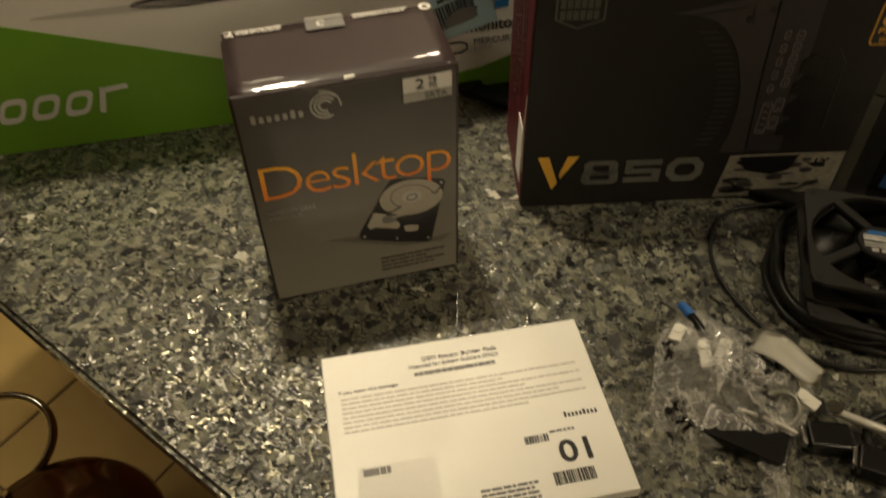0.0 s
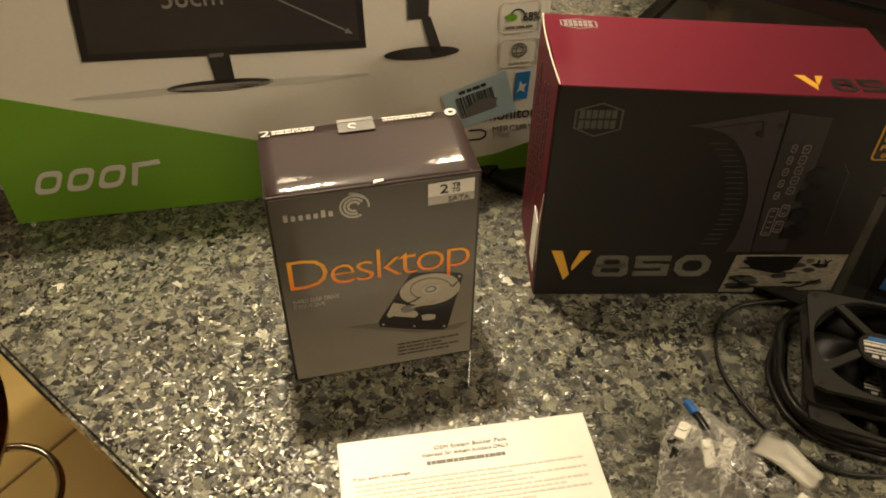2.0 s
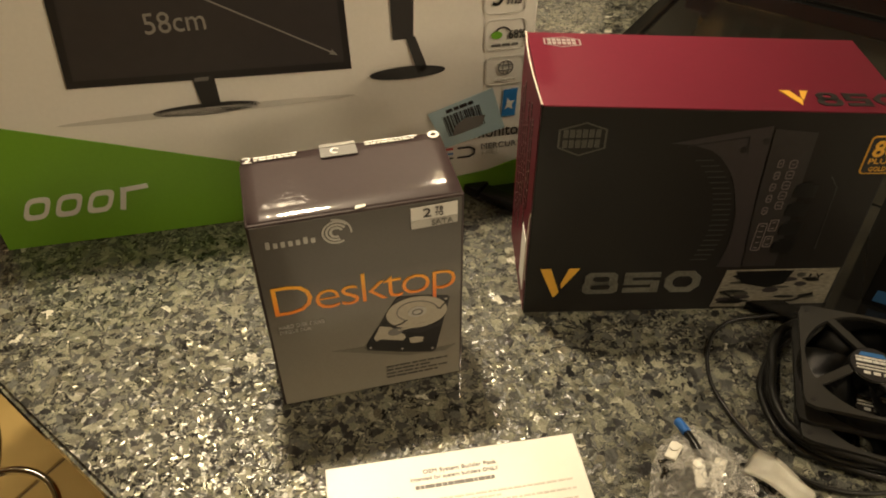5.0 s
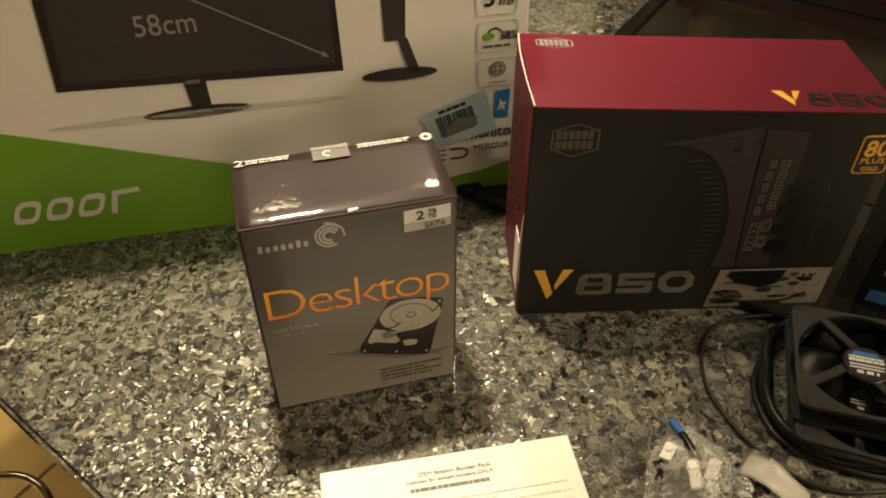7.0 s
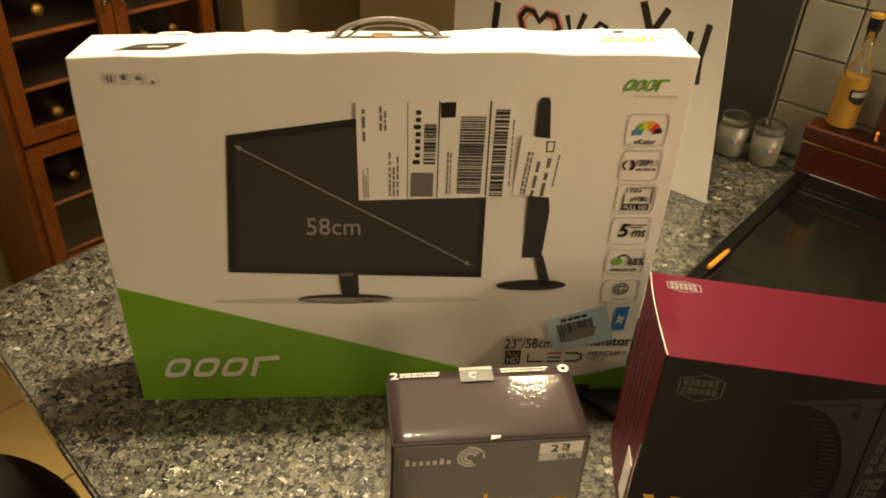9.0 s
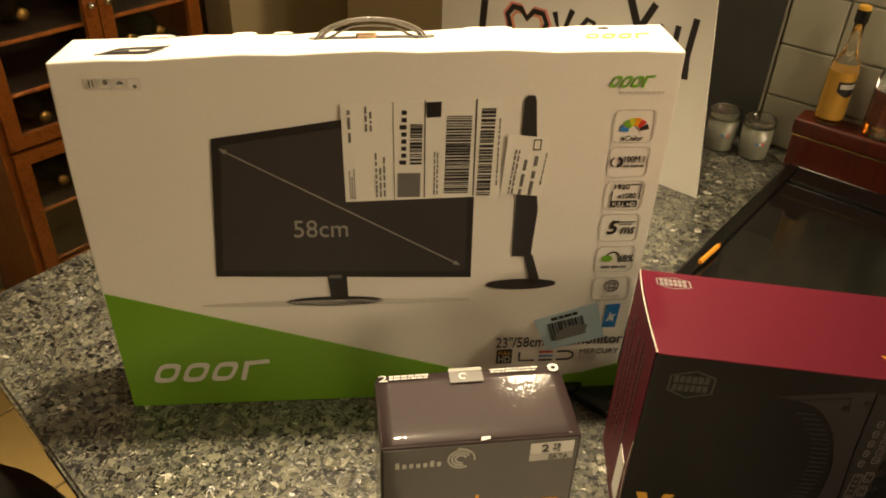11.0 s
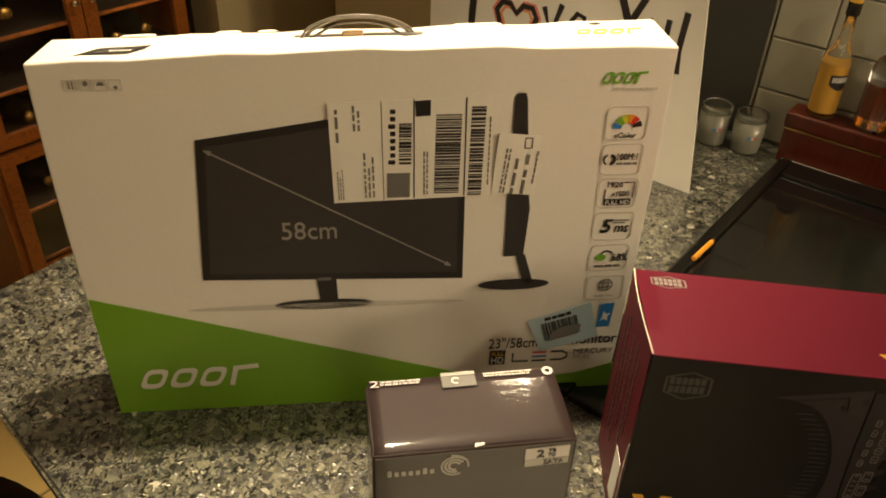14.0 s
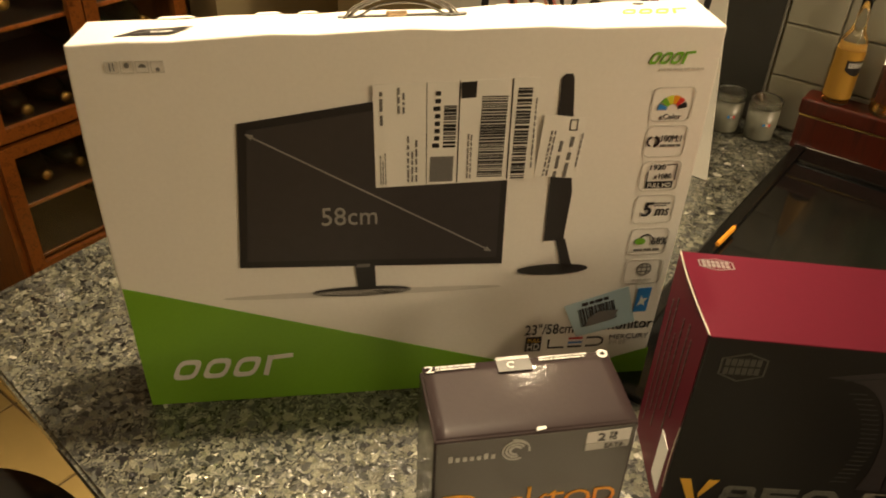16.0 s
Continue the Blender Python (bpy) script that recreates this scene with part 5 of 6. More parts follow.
b3 = thing("spirit_bottle", "dark green glass bottle standing on the red box", "bottle", kpose(1.188, 0.556, CZ + 0.1012))
GREEN_GLASS = clear_material("green_glass", (0.10, 0.22, 0.10))
part("glass", lathe([(0.0, 0.0), (0.027, 0.0), (0.029, 0.006), (0.029, 0.11), (0.024, 0.13), (0.012, 0.15), (0.012, 0.19), (0.0, 0.19)], 28), GREEN_GLASS, b3, smooth=True)

first = None
for ga, gb in ((1.154, 0.225), (1.164, 0.290)):
    g = kpose(ga, gb, CZ)
    if first is None:
        first = thing("glass_jar", "small frosted glass tumbler with a tiny red and blue mark", "tumbler", g, "tumblers by the panel")
        part("bowl", lathe([(0.0, 0.001), (0.026, 0.001), (0.0285, 0.005), (0.029, 0.064), (0.0, 0.064)], 30), FROSTED, first, smooth=True)
        part("rim", lathe([(0.029, 0.0645), (0.0305, 0.066), (0.0305, 0.078), (0.028, 0.080), (0.0265, 0.078), (0.0265, 0.066)], 30), GLASS, first, "clear glass rim", smooth=True)
        for nm, a0, mt in (("blue_mark", 202, INK_BLUE), ("white_mark", 213, INK_WHITE), ("red_mark", 222, INK_RED)):
            mk = bmesh.new()
            for k in range(3):
                q = [mk.verts.new((0.0292 * math.cos(radians(t)), 0.0292 * math.sin(radians(t)), z)) for t, z in ((a0 + k * 3, 0.034), (a0 + k * 3 + 3, 0.034), (a0 + k * 3 + 3, 0.039), (a0 + k * 3, 0.039))]
                mk.faces.new(q)
            part(nm, mk, mt, first)
    else:
        copy_thing(first, g)

# ---- hand-lettered card ----
card = thing("love_sign", "tall white card with hand-drawn black letters and a heart", "sign", kpose(0.930, 0.0, CZ) @ pose(0, 0, 0, 0, 0, -90))
# local x runs along b, local y away from the viewer
part("card", prism([(-0.310, 0.001), (0.284, 0.001), (0.232, 0.42), (-0.310, 0.42)], 0.004), SIGN_CARD, card, m=pose(0, 0.004, 0, 90, 0, 0))
SF = front_at(0.0)


def letter(pts, w=0.013):
    flat("letter", stroke([(x, y + 0.037 + 0.04 * (x + 0.2)) for x, y in pts], w, 0.0008), MARKER, card, SF)


letter([(-0.205, 0.205), (-0.207, 0.165), (-0.208, 0.125), (-0.175, 0.122)], 0.016)
heart = [(x, y + 0.037) for x, y in ((-0.105, 0.13), (-0.14, 0.165), (-0.150, 0.19), (-0.138, 0.207), (-0.120, 0.207), (-0.106, 0.192), (-0.092, 0.209), (-0.072, 0.209), (-0.062, 0.192), (-0.072, 0.165), (-0.105, 0.13))]
glow_pts = [((x + 0.105) * 1.12 - 0.105, (y - 0.212) * 1.12 + 0.212) for x, y in heart]
flat("heart_edge", stroke(glow_pts, 0.010, 0.0006), grained("pink_marker", (0.75, 0.26, 0.22), 0.5, vary=0.1, bump=0), card, SF)
flat("heart_line", stroke(heart, 0.011, 0.0010), MARKER, card, SF, "black heart outline")
inner = [((x + 0.105) * 0.78 - 0.105, (y - 0.212) * 0.78 + 0.212) for x, y in heart]
flat("heart_line", stroke(inner, 0.006, 0.0006), grained("peach_marker", (0.78, 0.32, 0.18), 0.5, vary=0.1, bump=0), card, SF)
letter([(-0.048, 0.212), (-0.030, 0.165), (-0.012, 0.222)], 0.011)
letter([(0.012, 0.185), (0.035, 0.190), (0.034, 0.208), (0.020, 0.212), (0.008, 0.195), (0.010, 0.172), (0.032, 0.165)], 0.009)
letter([(0.095, 0.265), (0.118, 0.215)], 0.014)
letter([(0.142, 0.262), (0.120, 0.215), (0.108, 0.17)], 0.012)
letter([(0.145, 0.215), (0.158, 0.228), (0.172, 0.215), (0.170, 0.185), (0.155, 0.178), (0.145, 0.195), (0.145, 0.215)], 0.010)
letter([(0.188, 0.235), (0.186, 0.19), (0.196, 0.165), (0.208, 0.180)], 0.010)
letter([(0.216, 0.252), (0.212, 0.19), (0.216, 0.150)], 0.011)
letter([(0.030, 0.300), (0.052, 0.280), (0.060, 0.30)], 0.008)

# ---- glass-fronted cabinet beyond the worktop ----
cab = thing("display_cabinet", "honey-coloured wooden cabinet with glazed doors, holding bottles and glasses", "cabinet", kpose(0.0, -1.35, 0.0))
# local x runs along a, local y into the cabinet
# back coloured near-black for the shade behind the doors
part("back", block(0.42, 0.30, 0.0, 1.06, 0.32, 1.95), CAB_SHADE, cab)
part("side", block(0.405, 0.002, 0.0, 0.425, 0.32, 1.95), OAK, cab)
part("side", block(1.045, 0.002, 0.0, 1.065, 0.32, 1.95), OAK, cab)
part("top", block(0.405, 0.0, 1.951, 1.065, 0.32, 1.98), OAK, cab)
part("plinth", block(0.41, 0.01, 0.0, 1.06, 0.30, 0.18), OAK, cab)
for z in (0.235, 0.40, 0.60, 0.745, 0.882, 1.03, 1.2, 1.4, 1.6):
    # shelf boards get the shade colour, only their front edges stay oak
    shelf = part("shelf", block(0.426, 0.026, z - 0.006, 1.044, 0.299, z + 0.003), CAB_SHADE, cab)
    part("shelf_edge", block(0.426, 0.018, z - 0.007, 1.044, 0.0255, z + 0.003, 0.001, 1), OAK, shelf)
for x0, x1, knob in ((0.425, 0.738, 0.716), (0.742, 1.050, 0.765)):
    for z0, z1 in ((0.20, 0.600), (0.615, 1.93)):
        door = part("door_frame", frame_outline([(x0, z0), (x1, z0), (x1, z1), (x0, z1)], [(x0 + 0.038, z0 + 0.034), (x1 - 0.038, z0 + 0.034), (x1 - 0.038, z1 - 0.034), (x0 + 0.038, z1 - 0.034)], 0.020), OAK, cab, "wooden door frame round clear glass", m=pose(0, 0, 0, 90, 0, 0))
        pane = part("pane", block(x0 + 0.037, -0.006, z0 + 0.033, x1 - 0.037, -0.003, z1 - 0.033), clear_material("pane_glass", (0.9, 0.9, 0.88)) if z0 < 0.3 and x0 < 0.5 else bpy.data.materials["pane_glass"], door, "clear glass pane", m=pose(0, 0, 0, -90, 0, 0))
        pane.visible_shadow = False
        part("knob", lathe([(0.0, 0.0), (0.004, 0.0), (0.004, 0.008), (0.009, 0.013), (0.009, 0.018), (0.0, 0.021)], 14), CHROME, door, "small bright knob", m=pose(knob, (0.94 if z0 > 0.5 else 0.5), 0.020), smooth=True)
rnd = random.Random(5)
DARK_GLASS = grained("dark_bottle_glass", (0.012, 0.014, 0.008), 0.08, vary=0.2, bump=0, coat=0.6)
FOIL = grained("gold_foil", (0.55, 0.33, 0.09), 0.25, 0.8, vary=0.2, bump=0)
wine = None
for z in (0.239, 0.404, 0.604, 0.749, 0.886):
    for k in range(6):
        x = 0.475 + k * 0.098 + rnd.uniform(-0.01, 0.01)
        m = kpose(0, -1.35) @ pose(x, 0.27, z + 0.041, 90, 0, 0)
        if wine is None:
            wine = thing("wine_bottle", "dark wine bottle with gold foil lying on a shelf", "bottle", m, "bottles in the cabinet")
            part("glass", lathe([(0.0, 0.0), (0.036, 0.0), (0.0385, 0.006), (0.0385, 0.13), (0.03, 0.155), (0.014, 0.175), (0.0, 0.176)], 18), DARK_GLASS, wine, smooth=True)
            part("foil", lathe([(0.0, 0.176), (0.0142, 0.176), (0.0142, 0.205), (0.0155, 0.206), (0.0155, 0.215), (0.0, 0.216)], 14), FOIL, wine, "gold foil on the neck", smooth=True)
        elif rnd.random() < 0.6:
            copy_thing(wine, m)
tagged(part("wall_return", block(1.15, -0.03, 0.0, 1.95, 0.10, CEIL), PLASTER, m=kpose(0, -1.35)), "plain olive-beige wall beside the cabinet", "wall", kind="structure")
tagged(part("wall_behind", block(-1.5, 0.33, 0.0, 1.95, 0.43, CEIL), PLASTER, m=kpose(0, -1.35)), "plain wall behind the cabinet", "wall", kind="structure")

# ---- stools beside the worktop ----
stool = thing("bar_stool", "round dark bar stool with a glossy seat beside the worktop", "stool", pose(-0.25, -0.155, 0))
part("seat", lathe([(0.0, 0.745), (0.17, 0.745), (0.195, 0.755), (0.200, 0.775), (0.192, 0.795), (0.16, 0.803), (0.0, 0.806)], 48), grained("black_leather", (0.012, 0.011, 0.010), 0.35, vary=0.2, bump=0.15, scale=40), stool, smooth=True)
part("seat_rim", lathe([(0.19, 0.728), (0.199, 0.728), (0.203, 0.748), (0.196, 0.752), (0.188, 0.745)], 48), DARK_WOOD, stool, "dark red-brown wooden rim", smooth=True)
part("column", lathe([(0.0, 0.02), (0.024, 0.02), (0.024, 0.70), (0.06, 0.744), (0.0, 0.744)], 24), CHROME, stool, smooth=True)
part("foot", lathe([(0.0, 0.0), (0.17, 0.0), (0.17, 0.008), (0.03, 0.022), (0.0, 0.022)], 36), CHROME, stool, smooth=True)
low = thing("low_stool", "low polished brown round stool with a chrome hoop back", "stool", pose(-0.065, -0.205, 0))
part("seat", lathe([(0.0, 0.40), (0.10, 0.40), (0.128, 0.41), (0.135, 0.432), (0.125, 0.452), (0.09, 0.464), (0.0, 0.470)], 44), COPPER_LACQUER, low, smooth=True)
hp = [(-0.110 + 0.082 * math.cos(t), 0.170 + 0.080 * math.sin(t), 0.45 + 0.01 * math.sin(t)) for t in [2 * math.pi * i / 16 for i in range(16)]]
part("hoop", tube(hp, 0.0065, 10, closed=True), CHROME, low, "bent chrome hoop", smooth=True)
for i in (10, 13):
    part("hoop_post", tube([hp[i], (hp[i][0] * 0.9, hp[i][1] * 0.6, 0.48), (hp[i][0] * 0.8, hp[i][1] * 0.4, 0.44)], 0.006, 8), CHROME, low, smooth=True)
for k in range(4):
    ang = radians(45 + 90 * k)
    part("leg", tube([(0.08 * math.cos(ang), 0.08 * math.sin(ang), 0.41), (0.12 * math.cos(ang), 0.12 * math.sin(ang), 0.0)], 0.012, 8), DARK_WOOD, low, smooth=True)

# ---- fans and cables ----
def case_fan(m, label):
    f = thing("case_fan", label, "computer fan", m, "stacked case fans")
    S, T = 0.120, 0.025
    outer = round_rect(S, S, 0.007, 6)
    k = len(outer)
    own = bmesh.new()
    ring = []
    for x, y in outer:
        ang = math.atan2(y - S / 2, x - S / 2)
        ring.append((S / 2 + 0.0575 * math.cos(ang), S / 2 + 0.0575 * math.sin(ang)))
    # denser outline so that the round opening stays round
    n = 64
    sq, rd = [], []
    for i in range(n):
        ang = 2 * math.pi * i / n
        c, s = math.cos(ang), math.sin(ang)
        r = (S / 2) / max(abs(c), abs(s))
        r = min(r, S / 2 * 1.355)
        sq.append((S / 2 + r * c, S / 2 + r * s))
        rd.append((S / 2 + 0.0568 * c, S / 2 + 0.0568 * s))
    for z0, z1 in ((0.0, 0.004), (T - 0.004, T)):
        fr = frame_outline(sq, rd, 0.004)
        part("flange", fr, FAN_FRAME, f, m=pose(0, 0, z0))
    part("duct", frame_outline([(S / 2 + 0.0585 * math.cos(2 * math.pi * i / 48), S / 2 + 0.0585 * math.sin(2 * math.pi * i / 48)) for i in range(48)], [(S / 2 + 0.0565 * math.cos(2 * math.pi * i / 48), S / 2 + 0.0565 * math.sin(2 * math.pi * i / 48)) for i in range(48)], T - 0.009), BLACK_PLASTIC, f, m=pose(0, 0, 0.0045))
    for cx, cy in ((0.0075, 0.0075), (S - 0.0075, 0.0075), (S - 0.0075, S - 0.0075), (0.0075, S - 0.0075)):
        part("screw_hole", lathe([(0.0, 0.0), (0.0023, 0.0), (0.0023, 0.0004), (0.0, 0.0004)], 12), INK_BLACK, f, m=pose(cx, cy, T))
    for a0 in (20, 110, 200, 290):
        c, s = math.cos(radians(a0)), math.sin(radians(a0))
        part("strut", bar(S / 2 + 0.018 * c, S / 2 + 0.018 * s, S / 2 + 0.058 * math.cos(radians(a0 + 14)), S / 2 + 0.058 * math.sin(radians(a0 + 14)), 0.0075, 0.0035), FAN_FRAME, f, m=pose(0, 0, T - 0.0045))
    part("hub", lathe([(0.0, 0.004), (0.020, 0.004), (0.0205, 0.006), (0.0205, T - 0.001), (0.0195, T), (0.0, T)], 32), BLACK_PLASTIC, f, m=pose(S / 2, S / 2, 0), smooth=False)
    st = part("sticker", lathe([(0.0, T), (0.0188, T), (0.0188, T + 0.0003), (0.0, T + 0.0003)], 32), INK_BEZEL, f, "round printed hub sticker", m=pose(S / 2, S / 2, 0))
    HF = pose(0, 0, T + 0.0003)
    flat("blue_strip", prism([(-0.012, 0.0085), (0.012, 0.0085), (0.009, 0.0130), (-0.009, 0.0130)], 0.0003), LED_BLUE, st, HF)
    for r, (y, h) in enumerate(((0.0052, 0.0022), (0.0008, 0.0036), (-0.0035, 0.0018), (-0.0070, 0.0018))):
        bars_text(st, "small_print", -0.0145, y, 0.0145, y + h, 1, INK_WHITE, HF, 120 + r, 0.8, 0.15)
    bars_text(st, "approval_marks", -0.009, -0.0125, 0.009, -0.009, 1, INK_WHITE, HF, 126, 0.9, 0.6)
    for b in range(7):
        a0 = radians(b * 360 / 7)
        bl = bmesh.new()
        rows = []
        for i in range(5):
            r = 0.0205 + (0.0555 - 0.0205) * i / 4
            tw = 0.25 * i / 4
            rows.append([bl.verts.new((S / 2 + r * math.cos(a0 + tw + dt), S / 2 + r * math.sin(a0 + tw + dt), z)) for dt, z in ((0.0, 0.020), (0.22, 0.0165), (0.45, 0.010), (0.66, 0.005))])
        for p, q in zip(rows, rows[1:]):
            for j in range(3):
                bl.faces.new((p[j], p[j + 1], q[j + 1], q[j]))
        bmesh.ops.solidify(bl, geom=bl.faces[:], thickness=0.0012)
        part("blade", bl, BLADE_BLACK, f, smooth=True)
    return f


fan = case_fan(pose(0.716, -0.397, CZ + 0.0265, 0, 0, -27), "black case fan with a printed hub, lying on another fan")
under = case_fan(pose(0.712, -0.412, CZ + 0.001, 0, 0, -31), "black case fan lying flat under another fan")

FC = Vector((0.797, -0.372))
rnd = random.Random(12)
for k in range(4):
    rx, ry = 0.074 + 0.0026 * k, 0.074 + 0.0024 * k
    zz = CZ + 0.004 + (k % 3) * 0.007
    pts = []
    for i in range(18):
        t = 2 * math.pi * i / 18
        c, s = math.cos(t), math.sin(t)
        w = (abs(c) ** 2.6 + abs(s) ** 2.6) ** (-1 / 2.6)
        x, y = rx * w * c + rnd.uniform(-0.003, 0.003), ry * w * s + rnd.uniform(-0.003, 0.003)
        a = radians(-29)
        pts.append((FC.x + x * math.cos(a) - y * math.sin(a), FC.y + x * math.sin(a) + y * math.cos(a), zz + rnd.uniform(-0.001, 0.002)))
    tagged(part("fan_cable", tube(pts, 0.0032 if k % 2 else 0.0042, 8, closed=True), CABLE_BLACK, smooth=True), "black sleeved cable coiled round the fans", "cable", "coiled fan cables")
loose = [(0.800, -0.272, CZ + 0.012), (0.760, -0.262, CZ + 0.006), (0.722, -0.262, CZ + 0.0035), (0.692, -0.288, CZ + 0.0035), (0.676, -0.335, CZ + 0.0035), (0.684, -0.392, CZ + 0.0035), (0.703, -0.432, CZ + 0.0035), (0.735, -0.455, CZ + 0.0035), (0.78, -0.463, CZ + 0.0035), (0.86, -0.46, CZ + 0.0035), (0.95, -0.43, CZ + 0.0035)]
tagged(part("fan_cable", tube(loose, 0.0020, 8), CABLE_BLACK, smooth=True), "loose black sleeved cable looping across the granite", "cable", "coiled fan cables")

# ---- dark component box at the end ----
comp = thing("component_carton", "black cardboard component carton with blue and white print", "carton", pose(0.870, -0.264, CZ, 0, 0, -36.6))
part("box", carton(0.19, 0.12, 0.19, bevel=0.0012), PSU_BLACK, comp)
flat("blue_mark", prism([(0.008, 0.012), (0.027, 0.012), (0.028, 0.027), (0.009, 0.027)], 0.0005), LED_BLUE, comp, F1)
flat("blue_mark", prism([(0.032, 0.012), (0.050, 0.012), (0.050, 0.026), (0.033, 0.026)], 0.0005), LED_BLUE, comp, F1)
flat("white_mark", prism(ellipse(0.022, 0.052, 0.009, 0.006), 0.0005), INK_SILVER, comp, F1)

# ---- small parts in a clear bag ----
bag = thing("parts_bag", "crumpled clear plastic bag of screws and fittings", "plastic bag", pose(0.632, -0.440, CZ))
rng = random.Random(21)


def bag_film(corner, height, rings_n, n, seed):
    """A loosely puffed film with broad creased facets inside an outline."""
    r2 = random.Random(seed)
    bm = bmesh.new()
    cs = [Vector(c) for c in corner]
    k = len(cs)
    mid = sum(cs, Vector((0, 0))) / k
    top = bm.verts.new((mid.x, mid.y, height))
    last = None
    for r in range(1, rings_n + 1):
        fr = r / rings_n
        ring = []
        for i in range(n):
            u = i / n * k
            p = mid + (cs[int(u)].lerp(cs[(int(u) + 1) % k], u - int(u)) - mid) * fr
            j = 0.006 * (1 if r < rings_n else 0.4)
            z = height * (1 - fr ** 2.2) + r2.uniform(-0.004, 0.006) * (1 if r < rings_n else 0.4) + 0.003
            ring.append(bm.verts.new((p.x + r2.uniform(-j, j), p.y + r2.uniform(-j, j), max(0.0015, z))))
        for i in range(n):
            q = (i + 1) % n
            if last is None:
                bm.faces.new((top, ring[i], ring[q]))
            else:
                bm.faces.new((last[i], ring[i], ring[q]))
                bm.faces.new((last[i], ring[q], last[q]))
        last = ring
    return bm


part("film", bag_film([(0.008, 0.070), (-0.041, 0.047), (-0.078, -0.026), (-0.040, -0.058), (0.022, -0.072), (0.064, -0.026), (0.040, 0.028)], 0.024, 5, 26, 4), FILM, bag, "crumpled clear film")
part("flap", bag_film([(0.002, 0.076), (-0.040, 0.050), (-0.018, 0.014), (0.034, 0.026)], 0.012, 3, 14, 9), FILM, bag, "creased open end of the film")
part("torn_end", bag_film([(-0.010, -0.074), (0.006, -0.076), (-0.004, -0.112), (-0.028, -0.118)], 0.010, 3, 14, 11), FILM, bag, "twisted end of the film")

driver = thing("push_pin", "black plastic stick with a bright blue round cap", "fastener", pose(0.625, -0.374, CZ + 0.012))
part("cap", tube([(-0.001, 0.006, 0.001), (0.0, 0.0, 0.002), (0.001, -0.008, 0.003)], 0.0041, 12), BLUE_PLASTIC, driver, "bright blue cap", smooth=True)
part("shank", tube([(0.0011, -0.0085, 0.003), (0.002, -0.020, 0.004), (0.003, -0.036, 0.004)], 0.0037, 10), BLACK_PLASTIC, driver, smooth=True)
strip = thing("cable_tie_bundle", "white plastic strip folded in the bag", "plastic strip", pose(0.659, -0.423, CZ + 0.023, 4, -4, -52))
sb = bmesh.new()
sg = [[sb.verts.new((0.056 * i / 14, (-0.0145 + 0.029 * j / 4) * (1 - 0.022 * i), 0.005 * math.sin(i * 0.35) + 0.0022 * math.cos(j * 1.5 + i * 0.2))) for i in range(15)] for j in range(5)]
for p, q in zip(sg, sg[1:]):
    for i in range(14):
        sb.faces.new((p[i], p[i + 1], q[i + 1], q[i]))
bmesh.ops.solidify(sb, geom=sb.faces[:], thickness=0.0016)
part("strip", sb, WHITE_PLASTIC, strip, smooth=True)
for x, y, rz, ln in ((0.623, -0.410, -104, 0.026), (0.613, -0.392, -135, 0.017), (0.643, -0.414, -131, 0.024), (0.672, -0.472, -60, 0.018)):
    tg = thing("plastic_clip", "small white plastic clip", "clip", pose(x, y, CZ + 0.015, 12, 5, rz), "white clips in the bag")
    part("bar", block(0, -0.005, 0, ln, 0.005, 0.004, 0.0012), WHITE_PLASTIC, tg)
    part("eye", lathe([(0.0022, 0.004), (0.0045, 0.004), (0.0045, 0.0055), (0.0022, 0.0055)], 12), WHITE_PLASTIC, tg, m=pose(0.005, 0, 0))
DARK_STEEL = grained("blackened_steel", (0.05, 0.045, 0.04), 0.25, 0.9, vary=0.2, bump=0)
screw = None
for k in range(64):
    cl = ((0.574, -0.464, 0.012), (0.641, -0.450, 0.016), (0.659, -0.452, 0.014), (0.600, -0.420, 0.013))[k % 4]
    x, y = cl[0] + rng.gauss(0, cl[2] * 0.55), cl[1] + rng.gauss(0, cl[2] * 0.55)
    m = pose(x, y, CZ + 0.004 + rng.random() * 0.010, rng.uniform(40, 140), rng.uniform(-40, 40), rng.uniform(0, 360))
    if screw is None:
        screw = thing("screw", "small steel screw in the bag", "screw", m, "screws in the bag")
        part("head", lathe([(0.0, 0.0), (0.0034, 0.0), (0.003, 0.002), (0.0, 0.0026)], 10), DARK_STEEL, screw, smooth=True)
        part("thread", lathe([(0.0, -0.008), (0.0014, -0.0075), (0.0017, 0.0), (0.0, 0.0)], 8), DARK_STEEL, screw)
    else:
        copy_thing(screw, m)
for k in range(16):
    x, y = 0.645 + rng.gauss(0, 0.015), -0.450 + rng.gauss(0, 0.011)
    gz = thing("rubber_grommet", "small black rubber grommet", "grommet", pose(x, y, CZ + 0.012 + 0.004 * rng.random(), rng.uniform(0, 60), rng.uniform(0, 60), 0), "grommets in the bag")
    part("ring", lathe([(0.004, 0.0), (0.0075, 0.0), (0.0085, 0.003), (0.0075, 0.006), (0.004, 0.006), (0.0035, 0.003)], 16), BLACK_PLASTIC, gz, smooth=True)
ringp = [(0.0155 * math.cos(2 * math.pi * i / 14), 0.0125 * math.sin(2 * math.pi * i / 14), 0.002 * math.sin(i)) for i in range(14)]
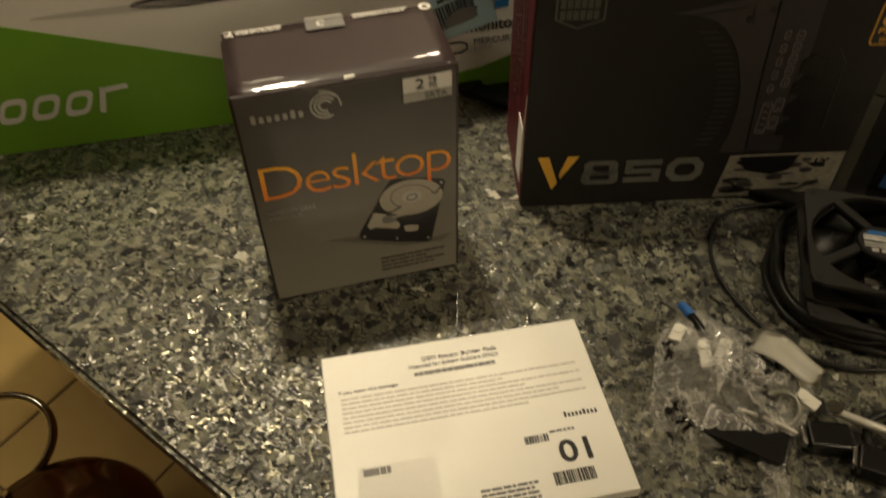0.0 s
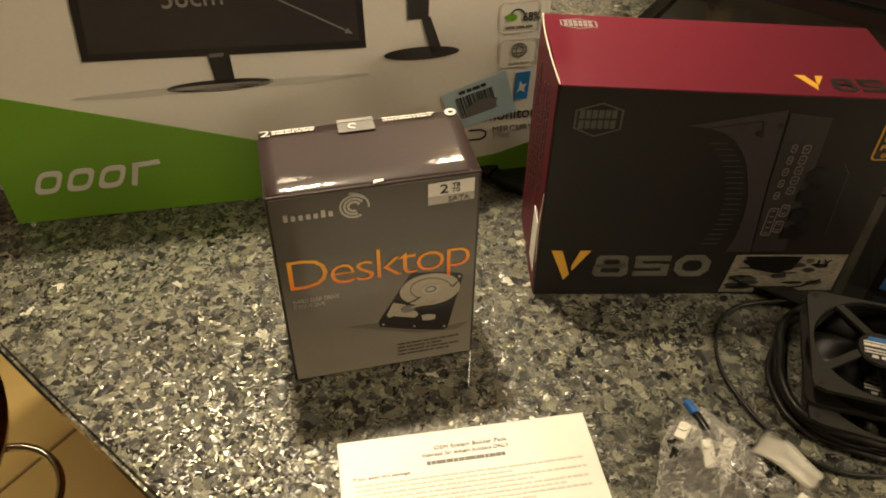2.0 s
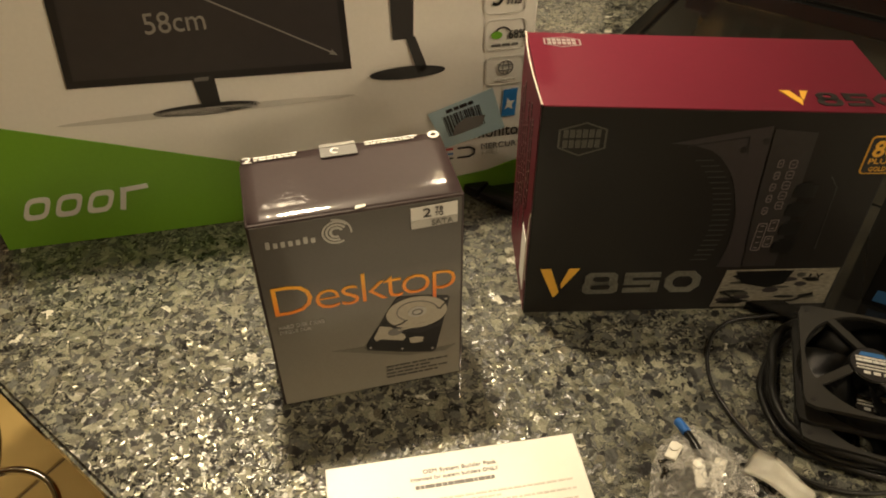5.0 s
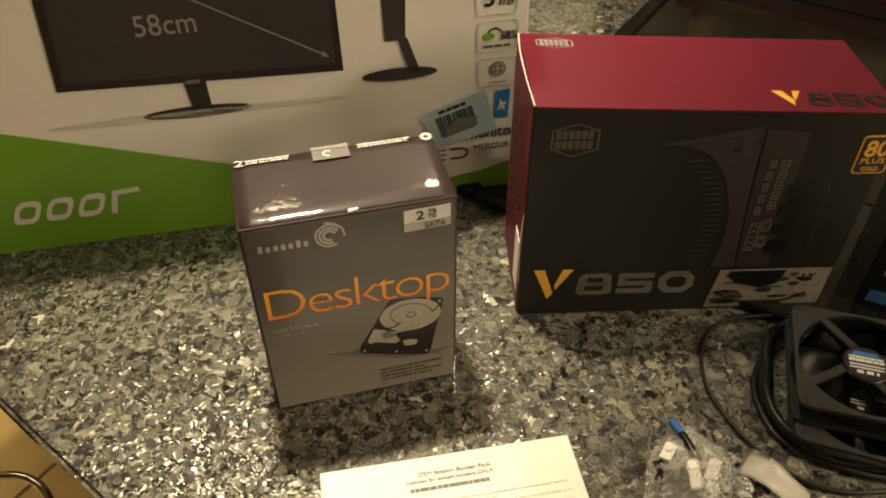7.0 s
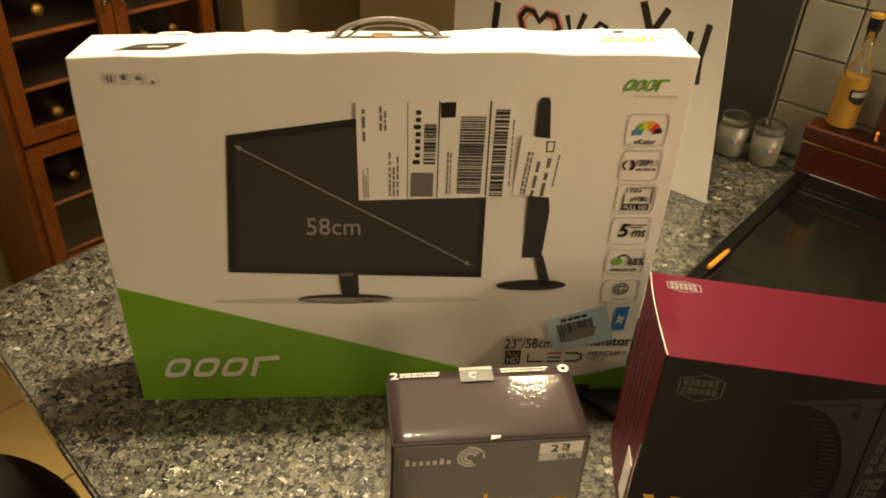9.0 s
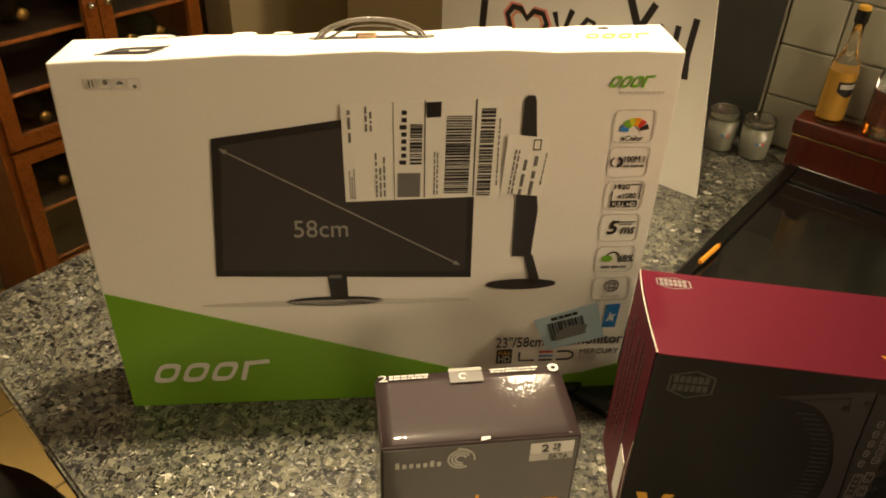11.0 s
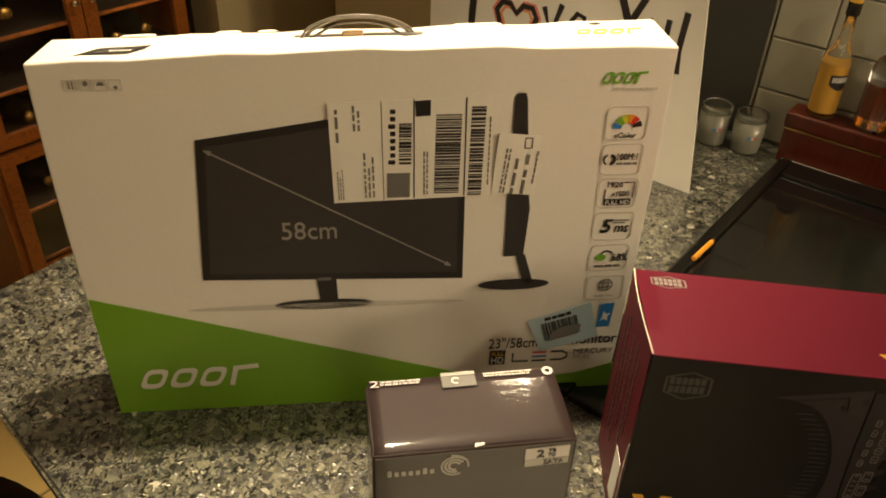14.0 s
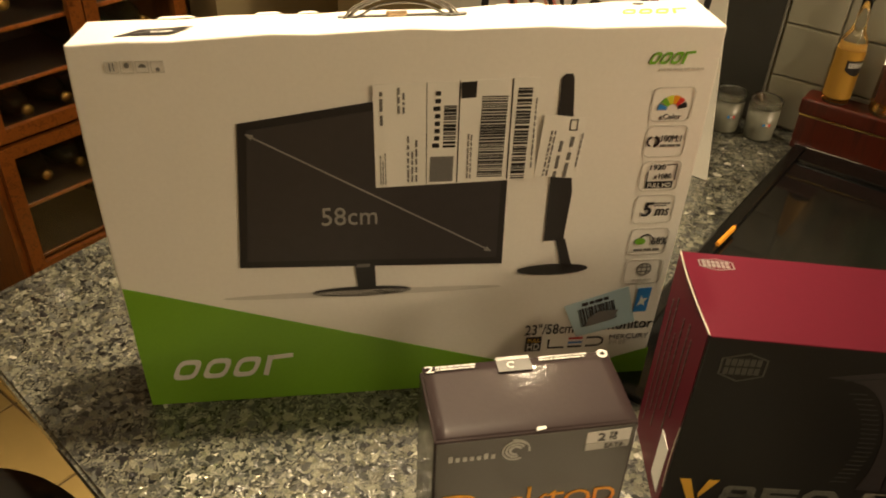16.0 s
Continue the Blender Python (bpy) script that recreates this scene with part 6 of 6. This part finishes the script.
coil = thing("wire_ring", "coiled clear plastic ring in the bag", "ring", pose(0.653, -0.482, CZ + 0.016, 20, 10, 0))
part("ring", tube(ringp, 0.0022, 8, closed=True), FROSTED, coil, smooth=True)
tray = thing("adapter_plate", "black plastic adapter with a glint painted along one edge", "adapter", pose(0.597, -0.472, CZ + 0.001, 0, 0, -42))
part("body", block(0, -0.016, 0, 0.064, 0.013, 0.012, 0.003), BLACK_PLASTIC, tray)
# thin pale tube stands in for the glint beside the adapter
part("edge", tube([(0.020, 0.0132, 0.0150), (0.042, 0.0142, 0.0165), (0.064, 0.0132, 0.0150)], 0.0018, 6), BRIGHT_METAL, tray, "pale tube painted as a glint along the edge")
for k, (x, y, rz) in enumerate(((0.664, -0.505, -20), (0.690, -0.530, -35))):
    plug = thing("cable_connector", "black plastic cable connector", "connector", pose(x, y, CZ + 0.001, 0, 0, rz), "connectors beside the bag")
    part("shell", block(0, -0.011, 0, 0.030, 0.011, 0.014, 0.002), BLACK_PLASTIC, plug)
    part("collar", block(0.0305, -0.007, 0.003, 0.038, 0.007, 0.012, 0.002), BLACK_PLASTIC, plug)
    part("metal_mouth", block(-0.004, -0.008, 0.004, -0.0005, 0.008, 0.011, 0.0008), STEEL, plug)
wire = thing("flat_cable", "pale flat data cable with a metal end", "cable", pose(0, 0, CZ))
part("sleeve", tube([(0.694, -0.490, 0.010), (0.712, -0.508, 0.012), (0.745, -0.532, 0.010), (0.80, -0.560, 0.006)], 0.0036, 8), BRIGHT_METAL, wire, smooth=True)
part("eyelet", lathe([(0.003, 0.0), (0.006, 0.0), (0.006, 0.002), (0.003, 0.002)], 16), STEEL, wire, m=pose(0.694, -0.490, 0.014))
for k in range(3):
    pts = [(0.70 + 0.02 * k, -0.545, CZ + 0.004), (0.715 + 0.012 * k, -0.505 - 0.006 * k, CZ + 0.006 + 0.004 * k), (0.75, -0.500 - 0.012 * k, CZ + 0.006), (0.80, -0.51 - 0.015 * k, CZ + 0.004), (0.90, -0.50 - 0.02 * k, CZ + 0.004)]
    tagged(part("power_cable", tube(pts, 0.003, 8), CABLE_BLACK, smooth=True), "black cable beside the bag of fittings", "cable", "loose power cables")
